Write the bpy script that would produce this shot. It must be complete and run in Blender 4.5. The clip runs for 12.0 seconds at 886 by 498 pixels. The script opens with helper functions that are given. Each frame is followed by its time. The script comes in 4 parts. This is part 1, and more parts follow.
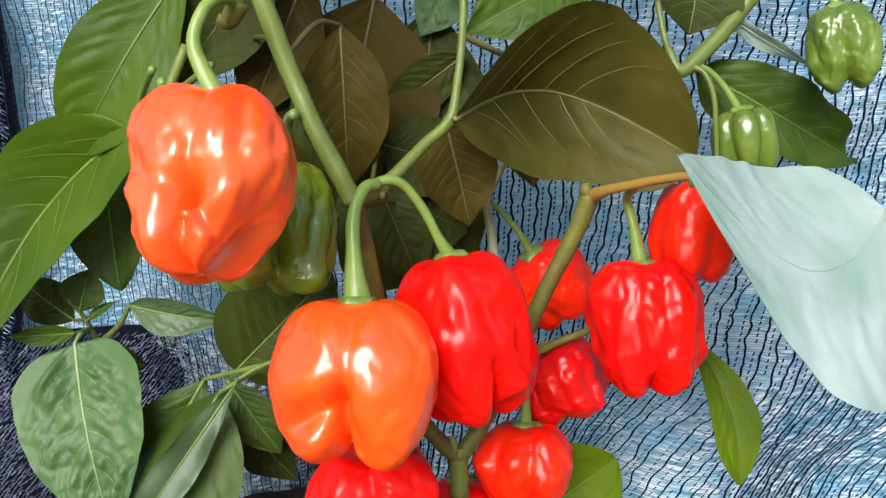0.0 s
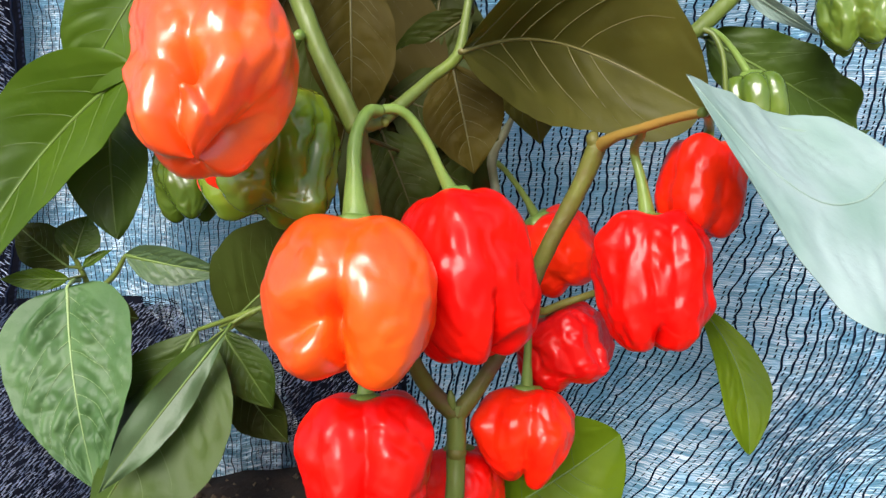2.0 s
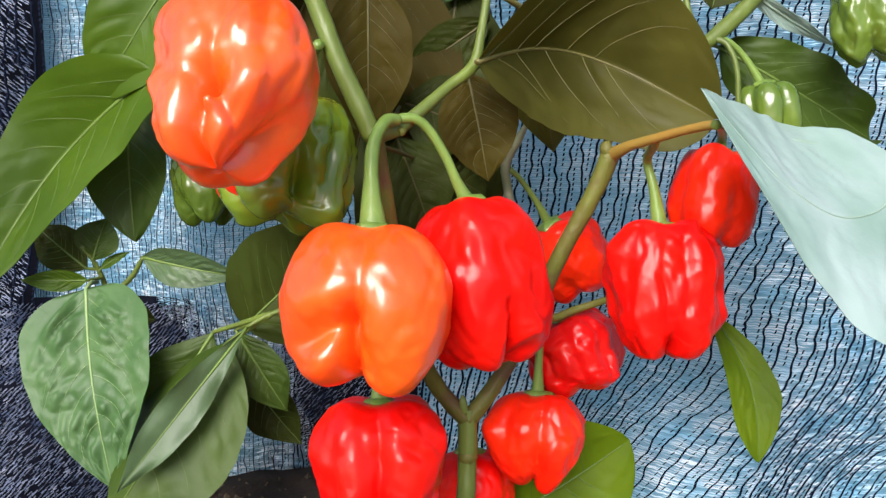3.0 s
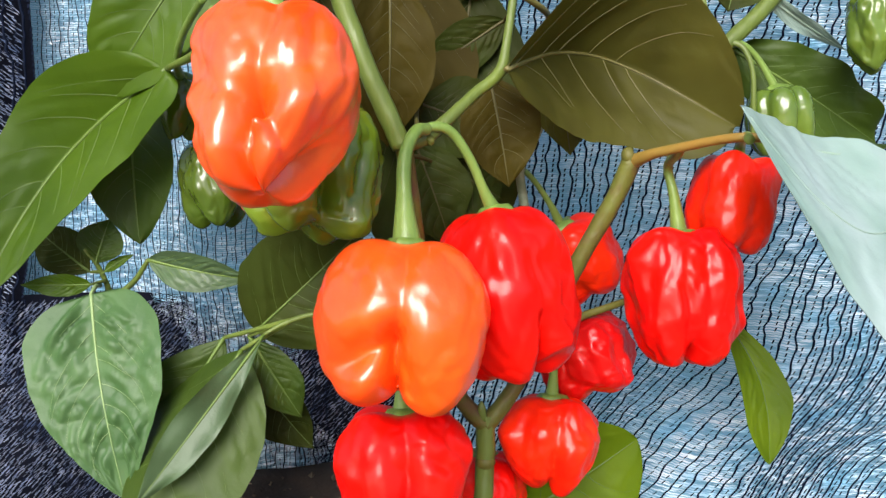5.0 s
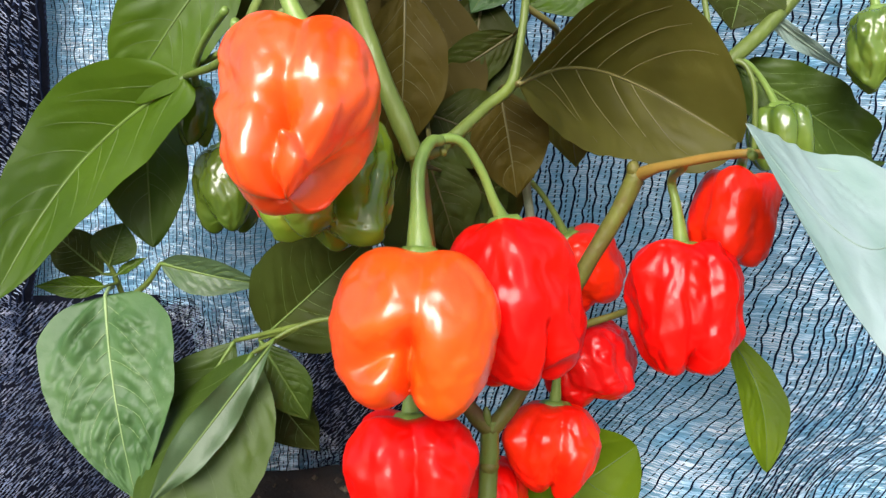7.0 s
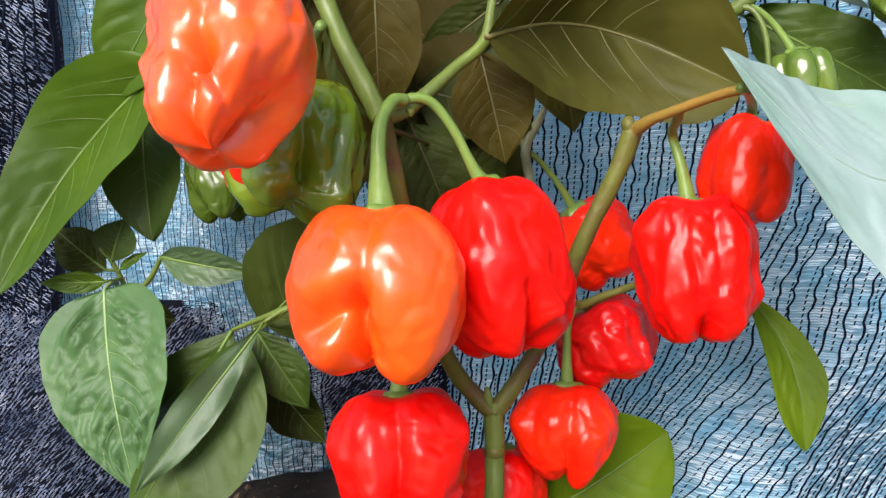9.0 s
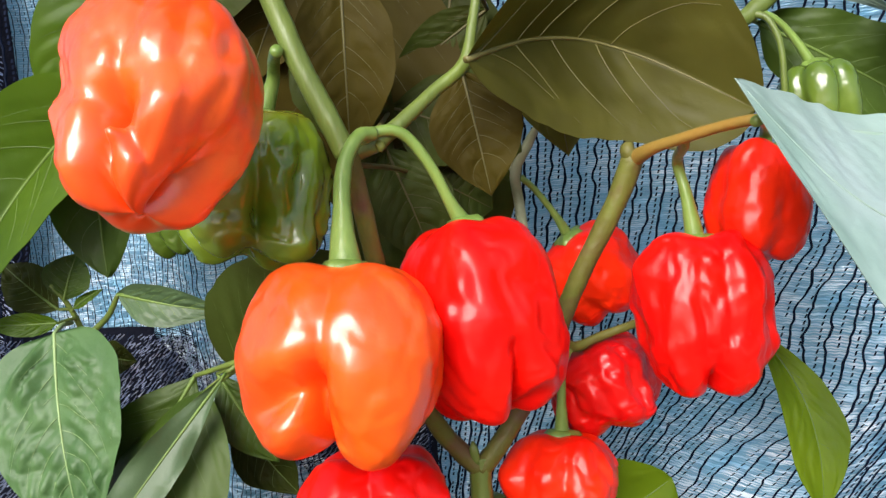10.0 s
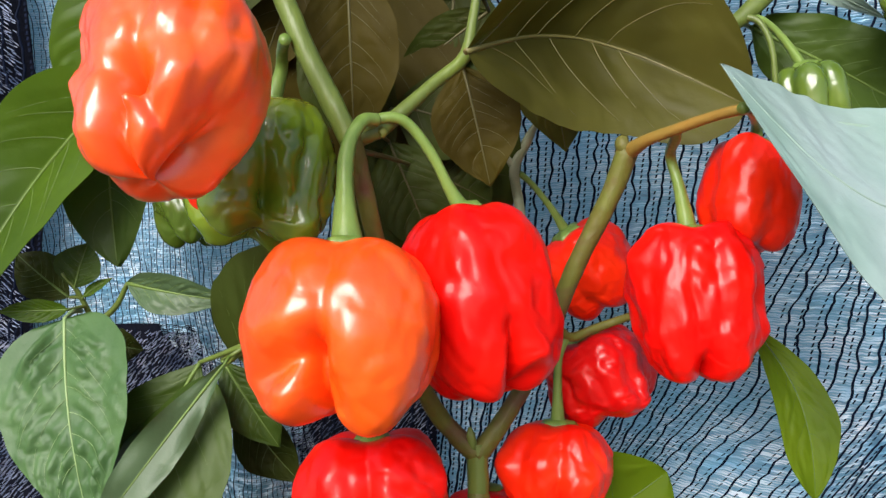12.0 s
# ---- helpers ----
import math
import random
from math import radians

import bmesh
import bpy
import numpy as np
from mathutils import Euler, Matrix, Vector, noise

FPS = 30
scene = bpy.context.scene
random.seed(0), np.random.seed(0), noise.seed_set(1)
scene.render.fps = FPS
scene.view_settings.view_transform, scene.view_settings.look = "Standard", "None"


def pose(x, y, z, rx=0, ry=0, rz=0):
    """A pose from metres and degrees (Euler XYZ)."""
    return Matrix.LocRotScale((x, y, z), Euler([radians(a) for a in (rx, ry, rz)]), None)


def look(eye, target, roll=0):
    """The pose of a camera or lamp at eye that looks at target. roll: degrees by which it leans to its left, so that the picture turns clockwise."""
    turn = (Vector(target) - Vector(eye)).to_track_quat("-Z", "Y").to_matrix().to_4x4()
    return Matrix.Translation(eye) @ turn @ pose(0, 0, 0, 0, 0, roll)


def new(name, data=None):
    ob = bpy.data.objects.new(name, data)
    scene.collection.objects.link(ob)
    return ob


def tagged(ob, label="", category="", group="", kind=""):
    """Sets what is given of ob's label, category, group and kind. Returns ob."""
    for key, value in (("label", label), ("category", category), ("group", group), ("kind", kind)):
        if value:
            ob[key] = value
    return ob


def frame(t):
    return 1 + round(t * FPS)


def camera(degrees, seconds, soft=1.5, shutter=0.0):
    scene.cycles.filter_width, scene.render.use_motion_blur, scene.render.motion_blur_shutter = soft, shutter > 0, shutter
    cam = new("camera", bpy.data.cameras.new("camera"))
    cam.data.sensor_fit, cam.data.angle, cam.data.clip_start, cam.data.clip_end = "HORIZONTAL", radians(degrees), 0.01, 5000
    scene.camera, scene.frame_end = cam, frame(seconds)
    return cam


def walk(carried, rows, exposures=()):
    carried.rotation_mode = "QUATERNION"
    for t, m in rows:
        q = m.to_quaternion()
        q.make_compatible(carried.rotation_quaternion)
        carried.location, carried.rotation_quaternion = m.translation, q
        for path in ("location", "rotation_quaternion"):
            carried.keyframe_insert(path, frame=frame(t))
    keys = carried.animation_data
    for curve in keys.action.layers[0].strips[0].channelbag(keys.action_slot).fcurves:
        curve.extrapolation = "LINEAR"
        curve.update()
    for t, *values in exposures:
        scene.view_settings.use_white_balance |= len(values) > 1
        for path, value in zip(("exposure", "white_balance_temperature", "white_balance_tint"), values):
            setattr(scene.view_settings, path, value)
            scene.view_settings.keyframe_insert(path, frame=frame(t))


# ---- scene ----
SOFT = 1.4
EXPOSURES = [(0.0, 0.53), (1.0, 0.63), (10.5, 0.63), (12.0, 0.46)]
# the camera and its walk
cam = camera(60.00, 12.0, soft=SOFT)
PATH = [
    (0.0, 0.0030, 0.0045, 0.4548, 75.90, 2.01, -0.96),
    (0.5, 0.0159, -0.0028, 0.4437, 77.28, 3.23, 2.23),
    (1.0, 0.0134, -0.0018, 0.4312, 78.70, 2.13, 1.87),
    (1.5, 0.0100, -0.0006, 0.4278, 78.96, 1.35, 1.05),
    (2.0, 0.0035, 0.0025, 0.4217, 79.98, 0.49, -0.15),
    (2.5, 0.0021, 0.0004, 0.4214, 80.05, -0.01, -0.02),
    (3.0, 0.0015, 0.0003, 0.4249, 79.79, 0.01, 0.48),
    (5.0, -0.0169, 0.0057, 0.4351, 77.56, -0.74, -2.44),
    (5.5, -0.0176, 0.0053, 0.4376, 77.30, -0.59, -2.79),
    (6.0, -0.0235, 0.0061, 0.4401, 77.12, -1.02, -3.40),
    (6.5, -0.0243, 0.0053, 0.4393, 77.23, -1.31, -3.55),
    (7.0, -0.0218, 0.0007, 0.4367, 78.04, -1.70, -2.72),
    (7.5, -0.0263, -0.0007, 0.4328, 76.97, -2.17, -4.22),
    (9.5, 0.0151, 0.0186, 0.4146, 81.33, 3.31, 4.74),
    (10.0, 0.0142, 0.0329, 0.4291, 79.02, 3.10, 3.46),
    (10.5, 0.0109, 0.0233, 0.4027, 83.48, 1.53, 3.83),
    (11.0, 0.0100, 0.0235, 0.3882, 85.56, 1.08, 3.18),
    (11.5, 0.0158, 0.0282, 0.3885, 85.11, 1.64, 4.29),
    (12.0, 0.0161, 0.0250, 0.4197, 81.12, 2.50, 4.06),
]
walk(cam, [(t, pose(x, y, z, rx, ry, rz)) for t, x, y, z, rx, ry, rz in PATH], exposures=EXPOSURES)

# ---- world, sun ----
world = bpy.data.worlds.new("overcast_sky")
scene.world = world
world.use_nodes = True
wn = world.node_tree.nodes
sky = wn.new("ShaderNodeTexSky")
sky.sky_type, sky.sun_disc = "NISHITA", False
sky.sun_elevation, sky.sun_rotation = radians(40), radians(201)
sky.air_density, sky.dust_density, sky.ozone_density = 1.2, 3.0, 1.0
world.node_tree.links.new(sky.outputs[0], wn["Background"].inputs[0])
wn["Background"].inputs[1].default_value = 0.13
sun = new("sun", bpy.data.lights.new("sun", "SUN"))
sun.data.energy, sun.data.angle, sun.data.color = 3.4, radians(37), (1.0, 0.985, 0.975)
sun.matrix_world = look((-0.38, -0.98, 1.28), (0, 0.25, 0.35))


# ---- materials ----
def ramp_mix(nt, fac, c1, c2):
    mix = nt.nodes.new("ShaderNodeMix")
    mix.data_type = "RGBA"
    nt.links.new(fac, mix.inputs["Factor"])
    for k, c in ((6, c1), (7, c2)):
        if hasattr(c, "is_linked"):
            nt.links.new(c, mix.inputs[k])
        else:
            mix.inputs[k].default_value = (*c, 1)
    return mix.outputs[2]


def spots(nt, scale, detail=3.0, lo=0.35, hi=0.65, stretch=(1, 1, 1)):
    co = nt.nodes.new("ShaderNodeTexCoord")
    mp = nt.nodes.new("ShaderNodeMapping")
    mp.inputs["Scale"].default_value = stretch
    nz = nt.nodes.new("ShaderNodeTexNoise")
    nz.inputs["Scale"].default_value, nz.inputs["Detail"].default_value = scale, detail
    nt.links.new(co.outputs["Object"], mp.inputs[0])
    nt.links.new(mp.outputs[0], nz.inputs["Vector"])
    mr = nt.nodes.new("ShaderNodeMapRange")
    mr.inputs[1].default_value, mr.inputs[2].default_value = lo, hi
    nt.links.new(nz.outputs["Fac"], mr.inputs[0])
    return mr.outputs[0]


def surface(name, c1, c2, scale, rough=0.5, coat=0.0, relief=0.0, relief_scale=400, spec=0.5, c3=None, fine=900, sss=0.0, through_col=None, through_amt=0.0,
            stretch=(1, 1, 1), gloss=0.12):
    m = bpy.data.materials.new(name)
    m.use_nodes = True
    nt = m.node_tree
    b = nt.nodes["Principled BSDF"]
    col = ramp_mix(nt, spots(nt, scale, stretch=stretch), c1, c2)
    if c3:
        col = ramp_mix(nt, spots(nt, fine, 2.0, 0.5, 0.75, stretch), col, c3)
    nt.links.new(col, b.inputs["Base Color"])
    b.inputs["Roughness"].default_value = rough
    b.inputs["Coat Weight"].default_value = coat
    b.inputs["Coat Roughness"].default_value = gloss
    b.inputs["Specular IOR Level"].default_value = spec
    if sss:
        b.inputs["Subsurface Weight"].default_value = sss
        b.inputs["Subsurface Radius"].default_value = (0.004, 0.0012, 0.0006)
        b.inputs["Subsurface Scale"].default_value = 1.0
    if relief:
        bp = nt.nodes.new("ShaderNodeBump")
        bp.inputs["Strength"].default_value, bp.inputs["Distance"].default_value = relief, 0.0006
        nt.links.new(spots(nt, relief_scale, 4.0, 0.2, 0.8, stretch), bp.inputs["Height"])
        nt.links.new(bp.outputs[0], b.inputs["Normal"])
    if through_amt:
        tr = nt.nodes.new("ShaderNodeBsdfTranslucent")
        tr.inputs["Color"].default_value = (*through_col, 1)
        ms = nt.nodes.new("ShaderNodeMixShader")
        ms.inputs[0].default_value = through_amt
        nt.links.new(b.outputs[0], ms.inputs[1])
        nt.links.new(tr.outputs[0], ms.inputs[2])
        nt.links.new(ms.outputs[0], nt.nodes["Material Output"].inputs[0])
    return m


RED = surface("ripe_red_skin", (0.78, 0.006, 0.002), (0.68, 0.002, 0.002), 60, 0.34, 0.22, 0.45, 105, spec=0.18, sss=0.06, gloss=0.12)
DEEP_RED = surface("dark_red_skin", (0.60, 0.004, 0.003), (0.46, 0.002, 0.003), 60, 0.34, 0.34, 0.6, 105, spec=0.22, sss=0.08, gloss=0.16)
SCARLET = surface("scarlet_skin", (0.84, 0.024, 0.003), (0.77, 0.008, 0.002), 60, 0.34, 0.22, 0.45, 105, spec=0.18, sss=0.06, gloss=0.12)
ORANGE = surface("orange_skin", (0.94, 0.102, 0.004), (0.92, 0.066, 0.003), 30, 0.34, 0.6, 0.35, 110, spec=0.5, sss=0.08, gloss=0.20)
FLAME = surface("orange_red_skin", (0.95, 0.100, 0.004), (0.92, 0.060, 0.003), 45, 0.34, 0.8, 0.35, 110, spec=0.6, sss=0.08, gloss=0.22)


def flushed(m, at, spread, tint, axis=(1, 0, -0.5)):
    """A patch of another ripeness on one flank of the fruit."""
    nt = m.node_tree
    b = nt.nodes["Principled BSDF"]
    old = b.inputs["Base Color"].links[0].from_socket
    co, dot, mr = nt.nodes.new("ShaderNodeTexCoord"), nt.nodes.new("ShaderNodeVectorMath"), nt.nodes.new("ShaderNodeMapRange")
    dot.operation = "DOT_PRODUCT"
    dot.inputs[1].default_value = axis
    nt.links.new(co.outputs["Object"], dot.inputs[0])
    nt.links.new(dot.outputs["Value"], mr.inputs[0])
    mr.inputs[1].default_value, mr.inputs[2].default_value = at, at + spread
    nt.links.new(ramp_mix(nt, mr.outputs[0], old, tint), b.inputs["Base Color"])


flushed(ORANGE, 0.015, 0.025, (0.84, 0.035, 0.003), (-1, 0, -0.5))
flushed(FLAME, 0.0225, 0.012, (0.42, 0.26, 0.02))
for waxy in (ORANGE, FLAME):
    waxy.node_tree.nodes["Principled BSDF"].inputs["Coat IOR"].default_value = 1.55
# Darker copy of the green skin; shade under the leaves is in its colour.
SHADED_GREEN = surface("shaded_green_skin", (0.050, 0.090, 0.008), (0.072, 0.100, 0.008), 45, 0.22, 0.4, 0.15, 220, spec=0.4)
GREEN = surface("unripe_green_skin", (0.120, 0.205, 0.013), (0.165, 0.225, 0.016), 45, 0.2, 0.4, 0.15, 220, spec=0.4, c3=(0.20, 0.16, 0.012), fine=60)
PALE_GREEN = surface("young_green_skin", (0.115, 0.175, 0.022), (0.07, 0.12, 0.013), 60, 0.25, 0.4, 0.25, 240)
STEM = surface("green_stem_skin", (0.135, 0.185, 0.03), (0.095, 0.13, 0.024), 90, 0.45, 0.0, 0.4, 500, stretch=(1, 1, 0.25))
BROWN_STEM = surface("browning_stem_skin", (0.12, 0.13, 0.022), (0.10, 0.085, 0.018), 70, 0.5, 0.0, 0.4, 500, spec=0.3, c3=(0.11, 0.06, 0.03), fine=130)
GREY_STEM = surface("greyish_stem_skin", (0.30, 0.32, 0.21), (0.20, 0.22, 0.12), 120, 0.55, 0.0, 0.5, 500)
RUST_STEM = surface("orange_brown_stem_skin", (0.30, 0.17, 0.035), (0.22, 0.15, 0.03), 70, 0.5, 0.0, 0.4, 500, spec=0.3)
PEDICEL = surface("fruit_stalk_skin", (0.19, 0.285, 0.06), (0.12, 0.195, 0.035), 120, 0.4, 0.1, 0.3, 500, stretch=(1, 1, 0.3))
LEAF = surface("leaf_green", (0.056, 0.096, 0.011), (0.034, 0.064, 0.007), 40, 0.5, 0.0, 0.4, 260, spec=0.28, through_col=(0.16, 0.26, 0.02), through_amt=0.28)
LEAF_BRIGHT = surface("leaf_fresh_green", (0.076, 0.142, 0.005), (0.048, 0.098, 0.004), 30, 0.48, 0.0, 0.25, 260, spec=0.3, through_col=(0.25, 0.38, 0.02), through_amt=0.4)
LEAF_PALE = surface("leaf_grey_green", (0.085, 0.165, 0.058), (0.052, 0.118, 0.036), 60, 0.48, 0.0, 0.5, 230, spec=0.35, through_col=(0.16, 0.26, 0.04), through_amt=0.2)
# Whitish base colour paints the sky's sheen on a green leaf.
LEAF_SHEEN = surface("leaf_pale_green_painted_sheen", (0.370, 0.470, 0.450), (0.235, 0.350, 0.300), 34, 0.45, 0.0, 0.4, 160, spec=0.6, through_col=(0.2, 0.3, 0.1), through_amt=0.15)
LEAF_OLIVE = surface("leaf_olive_underside", (0.105, 0.100, 0.016), (0.058, 0.054, 0.008), 34, 0.5, 0.0, 0.35, 220, spec=0.25, through_col=(0.24, 0.23, 0.025), through_amt=0.40)
LEAF_LIME = surface("leaf_thin_yellow_green", (0.135, 0.205, 0.005), (0.10, 0.165, 0.004), 50, 0.5, 0.0, 0.1, 700, spec=0.2, through_col=(0.35, 0.45, 0.01), through_amt=0.45)
# Greyish tone partly paints the sky sheen of a folded leaf half.
LEAF_DULL = surface("leaf_dull_sheen_green", (0.080, 0.135, 0.060), (0.058, 0.100, 0.042), 60, 0.45, 0.0, 0.2, 500, spec=0.45, through_col=(0.12, 0.2, 0.03), through_amt=0.2)
# Darker leaf copies: the shade inside the plant is put into their colour.
LEAF_SHADED = surface("leaf_shade_brown", (0.062, 0.048, 0.006), (0.045, 0.033, 0.004), 45, 0.6, 0.0, 0.15, 600, spec=0.1, through_col=(0.09, 0.07, 0.01), through_amt=0.25)
LEAF_DARK = surface("leaf_shade_green", (0.045, 0.065, 0.010), (0.035, 0.042, 0.006), 50, 0.55, 0.0, 0.2, 600, spec=0.14, through_col=(0.08, 0.12, 0.012), through_amt=0.25)
VEIN = surface("vein_pale_green", (0.11, 0.18, 0.028), (0.09, 0.145, 0.02), 90, 0.5)
# Veins dimmed to match the shade-toned leaves.
VEIN_DARK = surface("vein_shade_olive", (0.095, 0.085, 0.022), (0.075, 0.065, 0.016), 90, 0.55)
# Veins whitened to go with the painted sheen.
VEIN_SHEEN = surface("vein_painted_sheen", (0.30, 0.40, 0.33), (0.26, 0.36, 0.29), 90, 0.5)
VEIN_PALE = surface("vein_yellowish", (0.23, 0.33, 0.13), (0.19, 0.28, 0.10), 90, 0.5)
VEIN_OLIVE = surface("vein_olive", (0.155, 0.138, 0.040), (0.120, 0.105, 0.028), 90, 0.5)
CORD = surface("dark_warp_yarn", (0.003, 0.006, 0.016), (0.006, 0.010, 0.026), 200, 0.9, 0.0, 0.4, 900, spec=0.1)
# White patches in the yarn colour paint the glare on the net's folds.
WEFT = surface("turquoise_yarn_painted_glare", (0.86, 0.94, 1.0), (0.22, 0.52, 0.74), 60, 0.26, 0.0, 0.5, 500, spec=0.9, c3=(0.95, 0.95, 1.0), fine=130,
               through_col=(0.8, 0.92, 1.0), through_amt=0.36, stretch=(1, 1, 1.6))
# Colours of the backdrop sheets added behind the nets.
BACKING = surface("turquoise_backdrop", (0.18, 0.40, 0.58), (0.09, 0.30, 0.44), 25, 0.6, 0.0, 0.4, 500, through_col=(0.45, 0.7, 0.82), through_amt=0.5)
BLACK_BACKING = surface("black_backdrop", (0.004, 0.005, 0.010), (0.007, 0.008, 0.015), 25, 0.8, 0.0, 0.4, 500, spec=0.05)
# Pale colours here paint the glints on black yarn.
BLACK_WEFT = surface("black_yarn_painted_glints", (0.10, 0.15, 0.30), (0.48, 0.56, 0.80), 60, 0.35, 0.0, 0.5, 500, spec=0.9, c3=(0.65, 0.68, 0.85), fine=260)
# Soil kept near black: the shade over it is put into the colour.
SOIL = surface("potting_soil", (0.011, 0.007, 0.005), (0.03, 0.018, 0.011), 60, 0.95, 0.0, 1.0, 260)
CRUMB = surface("soil_crumbs", (0.04, 0.027, 0.018), (0.10, 0.07, 0.042), 160, 0.95, 0.0, 0.8, 400)
POT = surface("dark_plastic_pot", (0.008, 0.007, 0.007), (0.013, 0.011, 0.010), 20, 0.6, 0.0, 0.2, 300)
GROUND = surface("garden_earth", (0.16, 0.13, 0.09), (0.10, 0.09, 0.06), 3, 0.95, 0.0, 0.8, 60, c3=(0.08, 0.11, 0.04), fine=9)


# ---- helpers ----
def vec(p):
    return Vector(p)


def part(name, verts, faces, material, parent=None, label="", smooth=True):
    me = bpy.data.meshes.new(name)
    base = parent
    off = Vector(parent["base"]) if parent else Vector()
    me.from_pydata([tuple(Vector(v) - off) for v in verts], [], faces)
    me.materials.append(material)
    if smooth:
        me.polygons.foreach_set("use_smooth", [True] * len(me.polygons))
    me.update()
    ob = new(name, me)
    if base:
        ob.parent = base
        ob["base"] = tuple(off)
    if label:
        tagged(ob, label)
    return ob


def thing(name, base, label, category, group="", kind=""):
    ob = new(name)
    ob.location = base
    ob["base"] = tuple(base)
    ob.empty_display_size = 0.01
    return tagged(ob, label, category, group, kind)


def glide(points, n):
    """n + 1 points on a smooth curve through the given ones (each may carry a radius as its fourth number)."""
    p = [np.array(q, float) for q in points]
    p = [2 * p[0] - p[1]] + p + [2 * p[-1] - p[-2]]
    out = []
    spans = len(p) - 3
    for i in range(n + 1):
        s = min(i / n * spans, spans - 1e-6)
        k = int(s)
        t = s - k
        a, b, c, d = p[k:k + 4]
        out.append(0.5 * (2 * b + (c - a) * t + (2 * a - 5 * b + 4 * c - d) * t * t + (3 * b - a - 3 * c + d) * t ** 3))
    return out


def tube(points, radii, n=24, seg=12, lump=0.0, verts=None, faces=None):
    """A round rod through the points, closed at both ends."""
    verts, faces = ([] if verts is None else verts), ([] if faces is None else faces)
    rs = [radii] * len(points) if not hasattr(radii, "__len__") else radii
    path = glide([(*p, r) for p, r in zip(points, rs)], n)
    first = len(verts)
    ref = Vector((0.3, -0.8, 0.5))
    for i, q in enumerate(path):
        a, b = path[max(i - 1, 0)], path[min(i + 1, n)]
        d = Vector(b[:3] - a[:3]).normalized()
        s = d.cross(ref)
        if s.length < 0.05:
            s = d.cross(Vector((1, 0.2, 0)))
        s.normalize()
        u = s.cross(d)
        for k in range(seg):
            w = 2 * math.pi * k / seg
            r = q[3]
            if lump:
                r *= 1 + lump * noise.noise(Vector(q[:3]) * 180 + Vector((math.cos(w), math.sin(w), 0)) * 0.8)
            verts.append(Vector(q[:3]) + (s * math.cos(w) + u * math.sin(w)) * r)
    for i in range(n):
        for k in range(seg):
            a, b = first + i * seg + k, first + i * seg + (k + 1) % seg
            faces.append((a, b, b + seg, a + seg))
    faces.append(tuple(first + k for k in reversed(range(seg))))
    faces.append(tuple(first + n * seg + k for k in range(seg)))
    return verts, faces


FRONT = Vector((0, -1, 0.12))


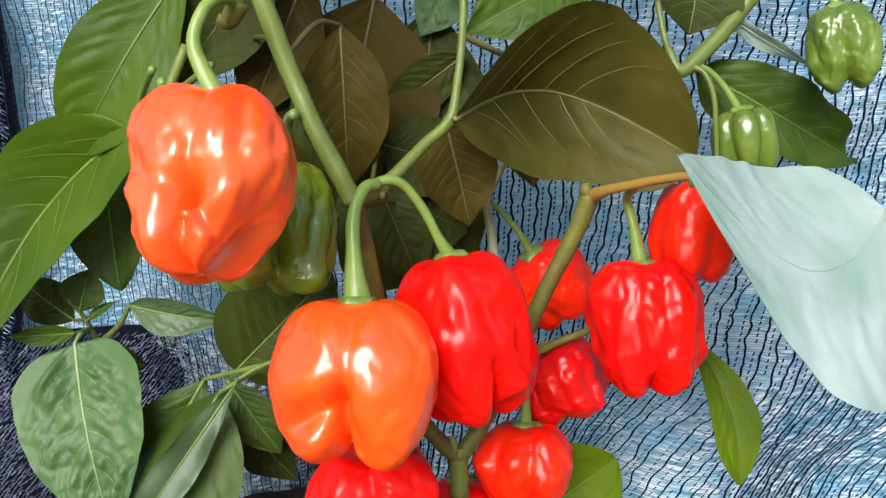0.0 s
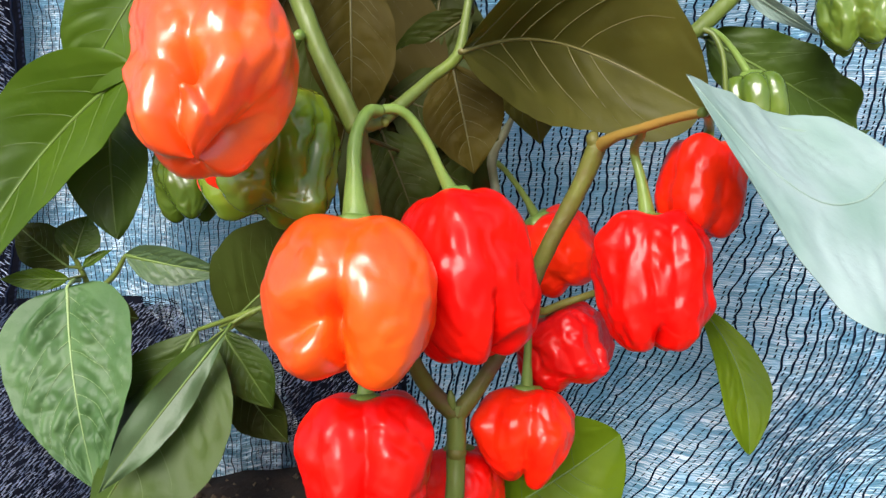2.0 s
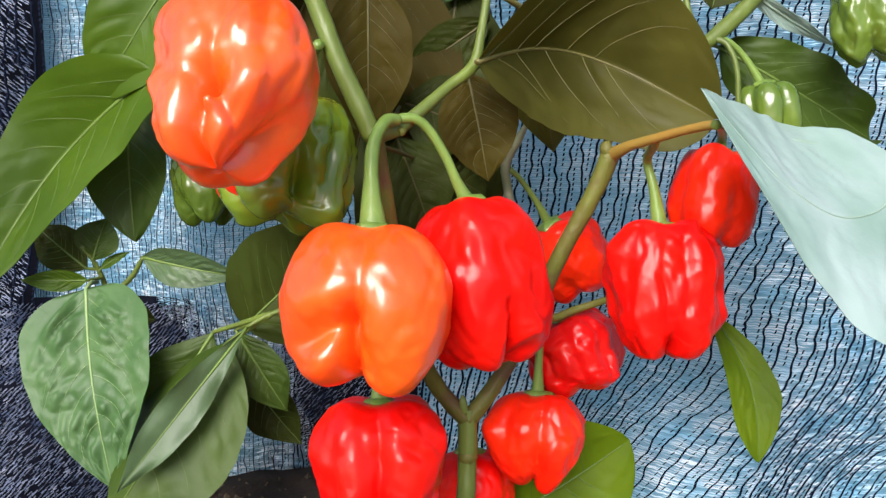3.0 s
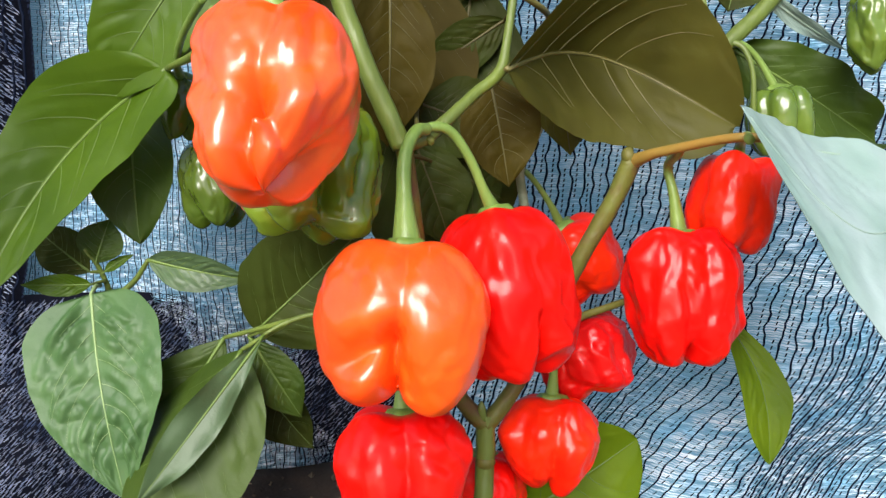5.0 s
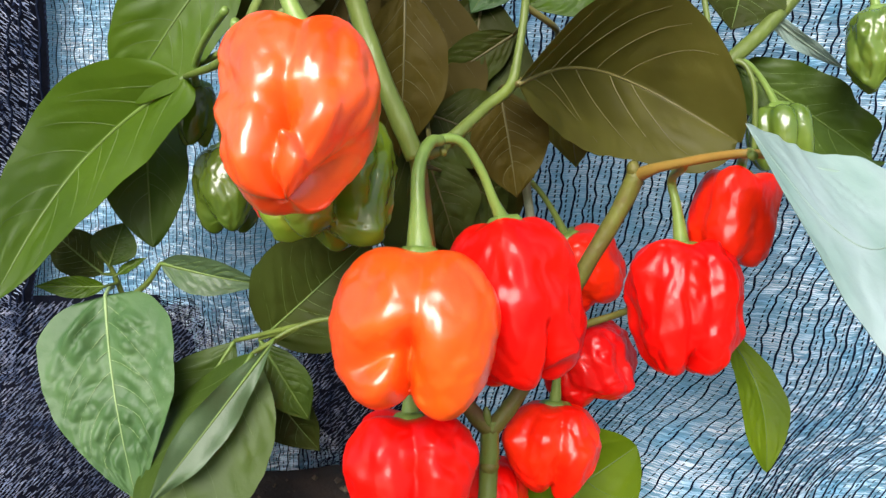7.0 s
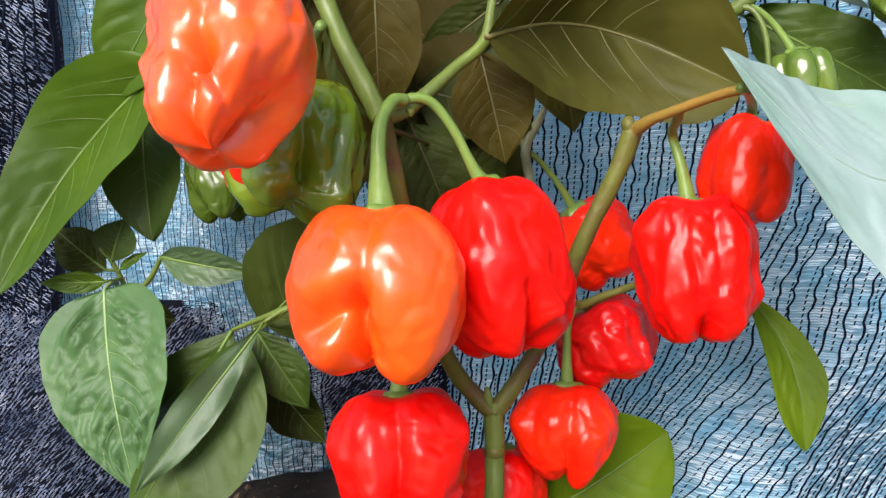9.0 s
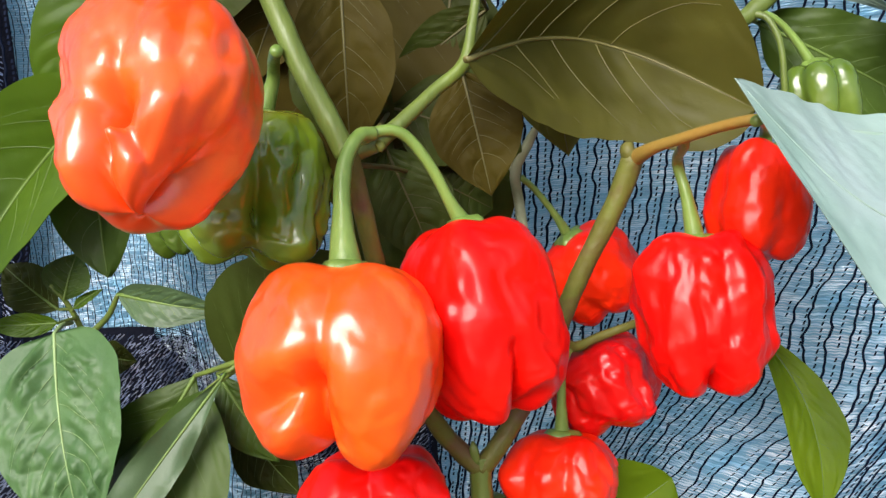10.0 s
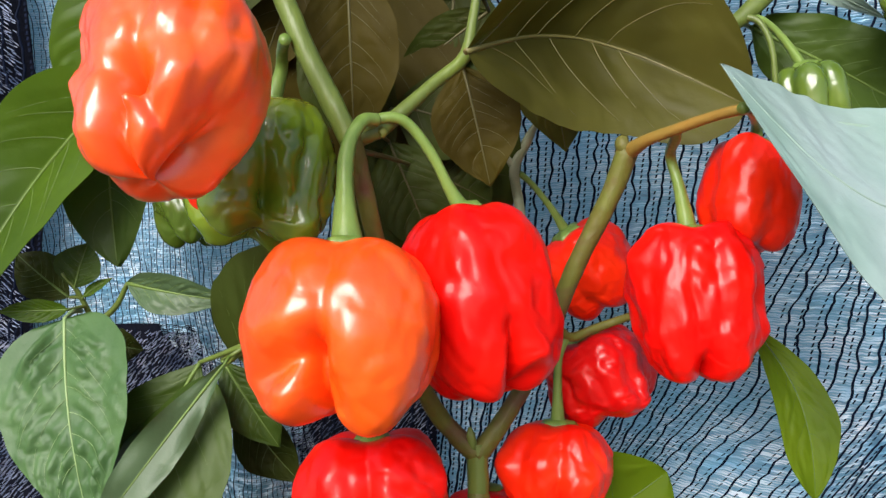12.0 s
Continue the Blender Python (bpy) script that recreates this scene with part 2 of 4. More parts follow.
# ---- peppers ----
def pepper(label, top, bottom, width, skin, stalk, stalk_r=(0.0014, 0.0013, 0.0022), lobes=4, turn=0.0, groove=0.2, rise=0.3, taper=0.1, belly=0.45, foot=0.10,
           shoulder=0.06, seed=1, crinkle=0.05, marks=(), creases=(), feet=(), depth=1.0, square=0.72, calyx=0.0050, name="pepper", group="peppers on the plant"):
    """A wrinkled, lobed fruit that hangs from its stalk. marks: (angle from the front, way down, spread, height), as parts of the width;
    creases: (angle, way down, angle, way down, half width, depth) from end to end; feet: (angle, length, spread in degrees)."""
    top, bottom = vec(top), vec(bottom)
    ob = thing(name, top, label, "pepper", group)
    axis = bottom - top
    h = axis.length
    axis.normalize()
    f = (FRONT - axis * FRONT.dot(axis)).normalized()
    r = f.cross(axis) * -1
    if r.x < 0:
        r = -r
    nu, nv = 128, 88
    verts, faces = [], []
    half = width / 2
    sd = Vector((seed * 7.31, seed * 3.7, seed * 1.9))
    for j in range(nv + 1):
        ph = math.pi * j / nv
        c, s = math.cos(ph), math.sin(ph)
        v = 0.5 - 0.5 * math.copysign(abs(c) ** square, c)
        ring = s ** square
        shape = 1 - taper * (v - belly) ** 2 * 4 * (1.6 if v > belly else 0.7)
        for i in range(nu):
            th = 2 * math.pi * i / nu
            wob = 0.16 * noise.noise(Vector((math.cos(th), math.sin(th), v * 1.4)) * 1.1 + sd)
            lb = math.cos(lobes * (th - radians(turn)) + wob * 2.2)
            dip = 0.75 * (0.5 - 0.5 * lb) ** 4.5 + 0.3 * (0.5 - 0.5 * lb) ** 1.6
            rad = ring * shape * (1 - groove * dip * (rise + (1.5 - rise) * v * v))
            down = v
            edge = max(0.0, min(1.0, (ring - 0.15) / 0.6))
            if v < 0.35:
                down -= shoulder * edge * (0.35 - v) / 0.35 * (0.6 + 0.8 * (0.5 + 0.5 * lb))
            if v > 0.55:
                k = (v - 0.55) / 0.45
                down += foot * k * (lb * 0.8 + 0.2) * (0.25 + 0.75 * edge)
                down -= 0.16 * k * k * (1 - ring) ** 1.3
            n3 = Vector((math.cos(th) * ring, math.sin(th) * ring, v * 1.6))
            rad += ring * (1.3 * crinkle * noise.noise(n3 * 1.7 + sd) + 0.9 * crinkle * noise.noise(n3 * 3.3 + sd) + 0.42 * crinkle * noise.noise(n3 * 7.5 + sd))
            crease = abs(noise.noise(n3 * 3.1 + sd * 1.7))
            rad -= ring * crinkle * 0.45 * max(0.0, 1 - crease / 0.2) ** 1.5
            for a0, v0, a1, v1, wide, deep in creases:
                px = ((math.degrees(th) - a0 + 180) % 360 - 180) * 0.00873 * max(ring, 0.3)
                qx = ((a1 - a0 + 180) % 360 - 180) * 0.00873 * max(ring, 0.3)
                py, qy = (v - v0) * h / width, (v1 - v0) * h / width
                px += 0.03 * noise.noise(n3 * 2.6 + sd)
                k = max(0.0, min(1.0, (px * qx + py * qy) / (qx * qx + qy * qy + 1e-9)))
                gap = math.hypot(px - qx * k, py - qy * k) / wide
                if gap < 4:
                    rad -= 2 * deep * min(1.0, ring * 1.6) * (0.35 + 0.65 * math.sin(math.pi * (0.12 + 0.76 * k))) * math.exp(-gap ** 1.35)
            for ang, out, spread in feet:
                da = (math.degrees(th) - ang + 180) % 360 - 180
                if v > 0.5:
                    down += out * ((v - 0.5) * 2) ** 1.5 * math.exp(-(da / spread) ** 2) * (0.2 + 0.8 * edge)
            for ang, at, spread, amount in marks:
                da = (math.degrees(th) - ang + 180) % 360 - 180
                q = ((radians(da) * max(ring, 0.3) * 0.5) ** 2 + ((v - at) * h / width) ** 2) / (spread * spread)
                if q < 9:
                    rad += amount * math.exp(-q) * (2 if ring > 0.25 else 1)
            p = top + axis * (down * h) + (f * math.cos(th) * depth + r * math.sin(th)) * (half * rad)
            verts.append(p)
    for j in range(nv):
        for i in range(nu):
            a, b = j * nu + i, j * nu + (i + 1) % nu
            faces.append((a, b, b + nu, a + nu))
    flesh = part("flesh", verts, faces, skin, ob)
    # the green cap with its short teeth
    cv, cf = [], []
    rings = ((0.10, -0.0014), (0.4, -0.0011), (0.75, -0.0004), (1.0, 0.0012), (0.95, 0.0018), (0.4, 0.0014))
    nk = 30
    for q, drop in rings:
        for k in range(nk):
            th = 2 * math.pi * k / nk
            rr = calyx * q * (1 + (0.30 * max(0, math.cos(5 * th + seed)) ** 4 + 0.10 * math.sin(2 * th + seed)) * (q > 0.7))
            cv.append(top + axis * (drop - 0.0006 - (0.01 + 0.16 * shoulder) * h * min(1, q * 1.2)) + (f * math.cos(th) + r * math.sin(th)) * rr)
    for j in range(len(rings) - 1):
        for k in range(nk):
            a, b = j * nk + k, j * nk + (k + 1) % nk
            cf.append((a, b, b + nk, a + nk))
    cf.append(tuple(reversed(range(nk))))
    part("calyx", cv, cf, PEDICEL, ob, "short-toothed green cap")
    pts = [vec(p) for p in stalk] + [top + axis * 0.0008]
    if len(stalk_r) != len(pts):
        lo, mid, hi = stalk_r
        stalk_r = [lo + (mid - lo) * k / (len(pts) - 1) for k in range(len(pts) - 2)] + [mid * 1.15, hi]
    part("stalk", *tube(pts, stalk_r, 30, 14, 0.06), PEDICEL, ob, "curved green fruit stalk")
    return ob


# ---- leaves ----
def leaf(parent, base, tip, edge, skin, vein=VEIN, bend=0.06, fold=14.0, tipcurl=0.0, pucker=0.5, seed=1, petiole=None, wide=0.36, tipness=1.15, stalk_r=0.0010,
         twist=0.0, wave=0.02, label="", nv=6, sideways=0.0, name="leaf", fold2=None, vein_r=0.30, sweep=0.30):
    base, tip, edge = vec(base), vec(tip), vec(edge)
    ax = tip - base
    ln = ax.length
    ax.normalize()
    sd = edge - base
    sd = sd - ax * sd.dot(ax)
    hw = sd.length
    sd.normalize()
    nm = ax.cross(sd)
    if nm.dot(FRONT) < 0:
        nm = -nm
    p0 = wide / (1 - wide) * tipness
    peak = (wide ** p0) * ((1 - wide) ** tipness)
    so = Vector((seed * 5.17, seed * 2.3, seed * 8.9))
    rl = random.Random(seed * 13 + 5)
    roots = {sg: [0.05 + 0.72 * (j + 0.45 * (rl.random() - 0.5)) / nv for j in range(nv)] for sg in (-1, 1)}
    sweeps = {sg: [sweep * (0.75 + 0.5 * rl.random()) for j in range(nv)] for sg in (-1, 1)}

    def wid(u):
        return (max(u, 0) ** p0) * (max(1 - u, 0) ** tipness) / peak

    def at(u, s, lift=0.0):
        w = hw * (wid(u) + 0.004 * (1 - u))
        tw = radians(twist) * (u - 0.3)
        fo = radians(fold if s > 0 or fold2 is None else fold2)
        y = s * w * math.cos(fo)
        z = abs(s) * w * math.sin(fo)
        y, z = y * math.cos(tw) - z * math.sin(tw), y * math.sin(tw) + z * math.cos(tw)
        z += bend * ln * math.sin(math.pi * min(1, u)) - tipcurl * ln * max(0, u - 0.55) ** 2 * 3
        q = sweep * (abs(s) / 0.9) ** 1.3
        root = (u - (0.02 if s > 0 else -0.02) - q) / (1 - 0.5 * q)
        row = roots[1 if s > 0 else -1]
        rib = abs(math.sin(math.pi * float(np.interp(root, [row[0] - 0.15] + row + [row[-1] + 0.15], range(-1, nv + 1)))))
        ease = min(1, abs(s) * 5) * (1 - 0.85 * s ** 4)
        z += pucker * 0.0009 * (rib ** 0.9 - 0.3) * ease * (0.65 + 0.9 * noise.noise(Vector((u * 3.1, s * 1.7, 5)) + so))
        ease *= min(1, rib * 1.4)
        z += ease * pucker * 0.0012 * noise.noise(Vector((u * 7, s * 3, 0)) + so) + 0.012 * ln * s * noise.noise(Vector((u * 2.2, s * 1.5, 9)) + so)
        z -= ease * pucker * 0.0005 * max(0.0, 1 - abs(noise.noise(Vector((u * 8, s * 4, 3)) + so)) / 0.25) ** 1.4
        z += wave * ln * s * s * noise.noise(Vector((u * 4.5, 2.0 * (s > 0), 7)) + so) * 2
        y += hw * s * wid(u) * (0.07 * noise.noise(Vector((u * 4, 3.0 * (s > 0), 1)) + so) + 0.03 * noise.noise(Vector((u * 13, 3.0 * (s > 0), 4)) + so))
        y += sideways * ln * math.sin(math.pi * u)
        return base + ax * (u * ln) + sd * y + nm * (z + lift)

    nu, ns = 84, 34
    verts, faces = [], []
    for side in (0.00012, -0.00012):
        for i in range(nu + 1):
            for k in range(ns + 1):
                s = -1 + 2 * k / ns
                verts.append(at(i / nu, s, side))
    row, sheet = ns + 1, (nu + 1) * (ns + 1)
    for i in range(nu):
        for k in range(ns):
            a = i * row + k
            faces.append((a, a + 1, a + row + 1, a + row))
            faces.append((sheet + a + row, sheet + a + row + 1, sheet + a + 1, sheet + a))
    for k in (0, ns):
        first = len(verts)
        for i in range(nu + 1):
            verts += [verts[i * row + k], verts[sheet + i * row + k]]
        for i in range(nu):
            p = first + 2 * i
            faces.append((p, p + 2, p + 3, p + 1) if k == 0 else (p + 1, p + 3, p + 2, p))
    blade = part(name, verts, faces, skin, parent, label)
    rv, rf = [], []
    tube([at(u, 0, 0.0002) for u in (0, 0.15, 0.3, 0.5, 0.7, 0.85, 0.97)], [stalk_r * k for k in (0.7, 0.58, 0.46, 0.35, 0.25, 0.17, 0.1)], 26, 8, 0, rv, rf)
    part("midrib", rv, rf, vein, blade)
    for j in range(nv if vein_r else 0):
        for sg in (-1, 1):
            u0, sw = roots[sg][j], sweeps[sg][j]
            pts = [at(u0 + 0.02 * sg + sw * q ** 1.3 * (1 - u0 * 0.5), sg * 0.9 * q, 0.00012 + 0.00006 * abs(pucker)) for q in (0, 0.2, 0.45, 0.7, 0.95)]
            part("side_vein", *tube(pts, [stalk_r * vein_r * k for k in (0.36, 0.30, 0.23, 0.16, 0.08)], 14, 5), vein, blade)
    if petiole:
        pts = [vec(p) for p in petiole] + [at(0.0, 0, 0.0001)]
        part("leaf_stalk", *tube(pts, [stalk_r] * (len(pts) - 1) + [stalk_r * 0.7], 20, 10, 0.08), STEM if vein is VEIN else vein, blade)
    return blade


def stem(parent, points, radii, skin, n=40, seg=14, label="", name="stem", lump=0.10):
    return part(name, *tube([vec(p) for p in points], radii, n, seg, lump), skin, parent, label)


# ---- ground, pot, soil ----
part_ground = part("ground", [(-60, -60, 0), (60, -60, 0), (60, 60, 0), (-60, 60, 0)], [(0, 1, 2, 3)], GROUND)
tagged(part_ground, "bare brown garden earth with sparse weeds", "ground", kind="structure")


def spin(profile, centre, n=48, wob=0.0):
    verts, faces = [], []
    for r, z in profile:
        for k in range(n):
            th = 2 * math.pi * k / n
            verts.append(Vector((centre[0] + r * math.cos(th), centre[1] + r * math.sin(th), z + wob * noise.noise(Vector((r * 60 * math.cos(th), r * 60 * math.sin(th), z))))))
    for j in range(len(profile) - 1):
        for k in range(n):
            a, b = j * n + k, j * n + (k + 1) % n
            faces.append((a, b, b + n, a + n))
    return verts, faces


POT_AT = (-0.048, 0.205)
SOIL_Z = 0.281
pot = thing("plant_pot", (*POT_AT, 0.0), "dark plastic plant pot filled with soil on the ground", "pot")
part("shell", *spin([(0.0, 0.002), (0.068, 0.002), (0.073, 0.004), (0.091, SOIL_Z - 0.01), (0.095, SOIL_Z - 0.008), (0.095, SOIL_Z - 0.0035), (0.092, SOIL_Z - 0.003),
                     (0.091, SOIL_Z - 0.012), (0.07, 0.01), (0.0, 0.01)], POT_AT), POT, pot)
part("soil", *spin([(0.0915, SOIL_Z - 0.008), (0.0912, SOIL_Z - 0.001)] + [(0.0909 * (1 - k / 18), SOIL_Z - 0.003) for k in range(1, 18)] + [(0.0005, SOIL_Z - 0.003)], POT_AT, 60, 0.004), SOIL, pot,
     "dark crumbly potting soil")
rnd = random.Random(8)
cv, cf = [], []
for k in range(700):
    w, q = rnd.random() * 6.283, 0.088 * rnd.random() ** 0.5
    c = Vector((POT_AT[0] + q * math.cos(w), POT_AT[1] + q * math.sin(w), SOIL_Z - 0.002))
    size, first = 0.0006 + 0.0018 * rnd.random() ** 3, len(cv)
    for dx, dy, dz in ((1, 0, 0), (0, 1, 0), (-1, 0, 0), (0, -1, 0), (0, 0, 1), (0, 0, -1)):
        cv.append(c + Vector((dx, dy, dz)) * size * (0.6 + 0.7 * rnd.random()))
    for a, b in ((0, 1), (1, 2), (2, 3), (3, 0)):
        cf += [(first + a, first + b, first + 4), (first + b, first + a, first + 5)]
tagged(part("soil_crumb", cv, cf, CRUMB, pot, smooth=False), kind="stuff")


# ---- the shade net ----
ZF = 0.345


def drape(a, z):
    """Place of the cloth's thread a at height z: it hangs in soft folds and is pulled aside low down."""
    low = max(0.0, 0.44 - z)
    right = max(0.0, min(1.0, (a + 0.02) / 0.16))
    x = a - right * (0.20 * low + 8 * low ** 3) + 0.012 * max(0.0, z - 0.44) * 4 * (a > 0)
    gather = max(0.0, -0.04 - a)
    x += 0.42 * gather * gather / (gather + 0.03)
    y = 0.318 + 0.012 * math.sin(a * 21 + 0.6) + 0.006 * math.sin(a * 47 + z * 9) - right * 0.11 * low
    y += 0.010 * noise.noise(Vector((a * 9, 0.2, z * 7))) + 0.004 * noise.noise(Vector((a * 30, 1.2, z * 22)))
    y += 0.0035 * right * math.sin((z - ZF) * 2 * math.pi / 0.075 + (a - 0.11) * 9) * max(0.0, min(1.0, (0.40 - z) * 14)) + 0.008 * noise.noise(Vector((a * 14, 4.2, z * 26)))
    y += 0.10 * max(0.0, abs(a) - 0.25)
    return x, y


def net(label, a0, a1, z0, z1, shape, step, cord_r, weft_gap, weft_h, cord_mat, weft_mat, lean=0.0, seed=3, backing=None, name="shade_net", dashes=0.0):
    ob = thing(name, (*shape((a0 + a1) / 2, z0)[:2], z0), label, "shade net")
    rnd = random.Random(seed)
    n = int((a1 - a0) / step)
    nz = 420
    zs = [z0 + (z1 - z0) * k / nz for k in range(nz + 1)]

    def put(a, z, out=0.0):
        x, y = shape(a, z)
        return Vector((x, y - out, z + lean * (a - a0)))
    dv, df = [], []
    for i in range(n + 1):
        a = a0 + step * i
        thin = 1 - 0.58 * min(1.0, max(0.0, (-0.02 - a) / 0.06))
        verts, faces = [], []
        wig = rnd.random() * 50
        for z in zs:
            s = 0.0016 * noise.noise(Vector((wig, 0, z * 170))) + 0.0018 * noise.noise(Vector((wig, 5, z * 45)))
            s += 0.0007 * noise.noise(Vector((wig, 7, z * 420)))
            c = put(a + s, z, 0.0011)
            rr = cord_r * (0.85 + 0.3 * noise.noise(Vector((wig, 9, z * 220))))
            rr *= thin
            for k in range(4):
                th = math.pi / 2 * k
                verts.append(c + Vector((math.cos(th) * rr, math.sin(th) * rr * 0.8, 0)))
        for j in range(nz):
            for k in range(4):
                p, q = j * 4 + k, j * 4 + (k + 1) % 4
                faces.append((p, q, q + 4, p + 4))
        part("warp_cord", verts, faces, cord_mat, ob)
        # the thin stitches half-way between two cords
        for j in range(int((z1 - z0) / 0.0021)):
            if rnd.random() < 0.12:
                continue
            z = z0 + 0.0021 * j
            am = a + step * (0.5 + 0.06 * noise.noise(Vector((wig, 3, z * 90))))
            k = len(dv)
            p, q = put(am, z, 0.0012), put(am + 0.0003, z + 0.0013, 0.0012)
            w = Vector((cord_r * 0.60 * thin, 0, 0))
            dv += [p - w, p + w, q + w, q - w]
            df.append((k, k + 1, k + 2, k + 3))
    tagged(part("stitching", dv, df, cord_mat, ob), kind="stuff")
    wv, wf = [], []
    cols = int((a1 - a0) / (step / 4))
    # Slanted pale dashes stand in for glints on the tape.
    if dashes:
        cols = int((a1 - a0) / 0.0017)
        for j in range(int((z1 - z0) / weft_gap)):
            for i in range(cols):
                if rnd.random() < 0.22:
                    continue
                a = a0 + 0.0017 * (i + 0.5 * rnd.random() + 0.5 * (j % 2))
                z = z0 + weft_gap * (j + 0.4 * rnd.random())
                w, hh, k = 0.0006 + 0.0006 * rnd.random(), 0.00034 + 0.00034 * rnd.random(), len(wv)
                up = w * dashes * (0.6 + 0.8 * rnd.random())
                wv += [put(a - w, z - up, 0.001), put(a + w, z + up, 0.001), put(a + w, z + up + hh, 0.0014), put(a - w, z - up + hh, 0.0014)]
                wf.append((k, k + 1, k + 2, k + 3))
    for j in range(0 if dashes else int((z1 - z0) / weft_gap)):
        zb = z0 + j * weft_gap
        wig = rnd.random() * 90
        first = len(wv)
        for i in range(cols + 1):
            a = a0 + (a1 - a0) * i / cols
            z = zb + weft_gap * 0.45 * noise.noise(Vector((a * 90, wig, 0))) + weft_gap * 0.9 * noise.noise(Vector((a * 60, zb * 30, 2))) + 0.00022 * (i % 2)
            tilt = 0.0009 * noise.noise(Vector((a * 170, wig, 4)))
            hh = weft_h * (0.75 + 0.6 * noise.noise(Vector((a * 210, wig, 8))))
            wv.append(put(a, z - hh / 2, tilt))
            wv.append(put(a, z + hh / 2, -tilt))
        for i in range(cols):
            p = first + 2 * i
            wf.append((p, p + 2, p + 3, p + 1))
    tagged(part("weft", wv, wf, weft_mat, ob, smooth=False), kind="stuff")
    # Added backdrop sheet that gives the net's gaps their bright or dark tone.
    if backing:
        bv, bf = [], []
        m = 60
        for i in range(m + 1):
            for k in range(m + 1):
                bv.append(put(a0 + (a1 - a0) * i / m, z0 + (z1 - z0) * k / m, -0.006))
        for i in range(m):
            for k in range(m):
                p = i * (m + 1) + k
                bf.append((p, p + 1, p + m + 2, p + m + 1))
        part("backdrop_sheet", bv, bf, backing, ob, "added backdrop sheet behind the net")
    return ob


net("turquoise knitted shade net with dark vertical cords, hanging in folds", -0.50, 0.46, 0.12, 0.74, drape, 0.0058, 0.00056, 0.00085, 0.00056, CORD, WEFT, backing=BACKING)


def left_fold(a, z):
    low = max(0.0, 0.40 - z)
    return -0.19 + a + 0.01 * math.sin(z * 17), 0.295 + 0.35 * abs(a + 0.02) + 0.008 * noise.noise(Vector((a * 30, 0, z * 12)))


def low_fold(a, z):
    return a, 0.312 + 0.006 * math.sin(a * 40) + 0.006 * noise.noise(Vector((a * 18, 2, z * 18))) - 0.25 * max(0.0, -a - 0.05) * max(0.0, 0.36 - z) * 4


black = "black knitted shade net with pale dashes for glints, folded and hanging"
net(black, -0.10, 0.020, 0.10, 0.72, left_fold, 0.0050, 0.0007, 0.0011, 0.0014, CORD, BLACK_WEFT, seed=11, dashes=-0.7, backing=BLACK_BACKING)
net(black, -0.26, -0.012, 0.11, 0.352, low_fold, 0.0060, 0.0007, 0.0011, 0.0013, CORD, BLACK_WEFT, seed=17, dashes=0.9, lean=-0.05, backing=BLACK_BACKING)

# ---- the pepper plant: stems ----
plant = thing("pepper_plant", (0.004, 0.255, SOIL_Z - 0.01), "pepper plant with green stems and broad leaves in a pot", "pepper plant")
fork1, fork2, low, junc = (-0.0186, 0.2069, 0.4195), (0.0082, 0.2240, 0.4375), (0.0073, 0.2289, 0.3326), (0.0509, 0.2369, 0.4121)
stem(plant, [(0.004, 0.255, SOIL_Z - 0.012), (0.0061, 0.2264, 0.2961), (0.0073, 0.2266, 0.3177), (0.0073, 0.2281, 0.3281), low], [0.0036, 0.0031, 0.0030, 0.0031, 0.0033], STEM, label="smooth green main stem")
stem(plant, [(0.0073, 0.2283, 0.3294), (0.0015, 0.2274, 0.3359), (-0.0043, 0.2248, 0.3454), (-0.0121, 0.2162, 0.3698), (-0.0152, 0.2103, 0.3955), (-0.0180, 0.2072, 0.4155), fork1], [0.0031, 0.0027, 0.0025, 0.0024, 0.0023, 0.0023, 0.0026], BROWN_STEM,
     label="brownish green side branch")
stem(plant, [(0.0073, 0.2283, 0.3294), (0.0124, 0.2294, 0.3352), (0.0193, 0.2325, 0.3449), (0.0287, 0.2389, 0.3610), (0.0355, 0.2383, 0.3781), (0.0458, 0.2372, 0.3992), junc], [0.0031, 0.0027, 0.0025, 0.0025, 0.0027, 0.0028, 0.0031], BROWN_STEM,
     label="brownish green side branch")
stem(plant, [(-0.0186, 0.2066, 0.4178), (-0.0233, 0.2074, 0.4277), (-0.0292, 0.2085, 0.4411), (-0.0343, 0.2104, 0.4544), (-0.0406, 0.2110, 0.4751), (-0.0484, 0.2168, 0.4995)], [0.0028, 0.0027, 0.0026, 0.0026, 0.0026, 0.0024], STEM)
stem(plant, [(-0.0180, 0.2077, 0.4183), (-0.0125, 0.2102, 0.4204), (-0.0068, 0.2138, 0.4246), (0.0010, 0.2198, 0.4314), fork2, (0.0105, 0.2278, 0.4468), (0.0126, 0.2336, 0.4605), (0.0142, 0.2427, 0.4817)],
     [0.0022, 0.0021, 0.0018, 0.0016, 0.0017, 0.0013, 0.0012, 0.0011], STEM)
stem(plant, [(0.0509, 0.2368, 0.4114), (0.0545, 0.2290, 0.4146), (0.0605, 0.2220, 0.4172), (0.0660, 0.2150, 0.4195), (0.0720, 0.2080, 0.4212), (0.0780, 0.2065, 0.4207), (0.0850, 0.2090, 0.4180)],
     [0.0024, 0.0016, 0.0014, 0.0013, 0.0013, 0.0012, 0.0012], RUST_STEM, label="orange-brown side branch", lump=0.04)
stem(plant, [(0.0509, 0.2367, 0.4107), (0.0493, 0.2362, 0.4138), (0.0500, 0.2366, 0.4159)], [0.0024, 0.0021, 0.0010], BROWN_STEM, 10, name="leaf_scar")
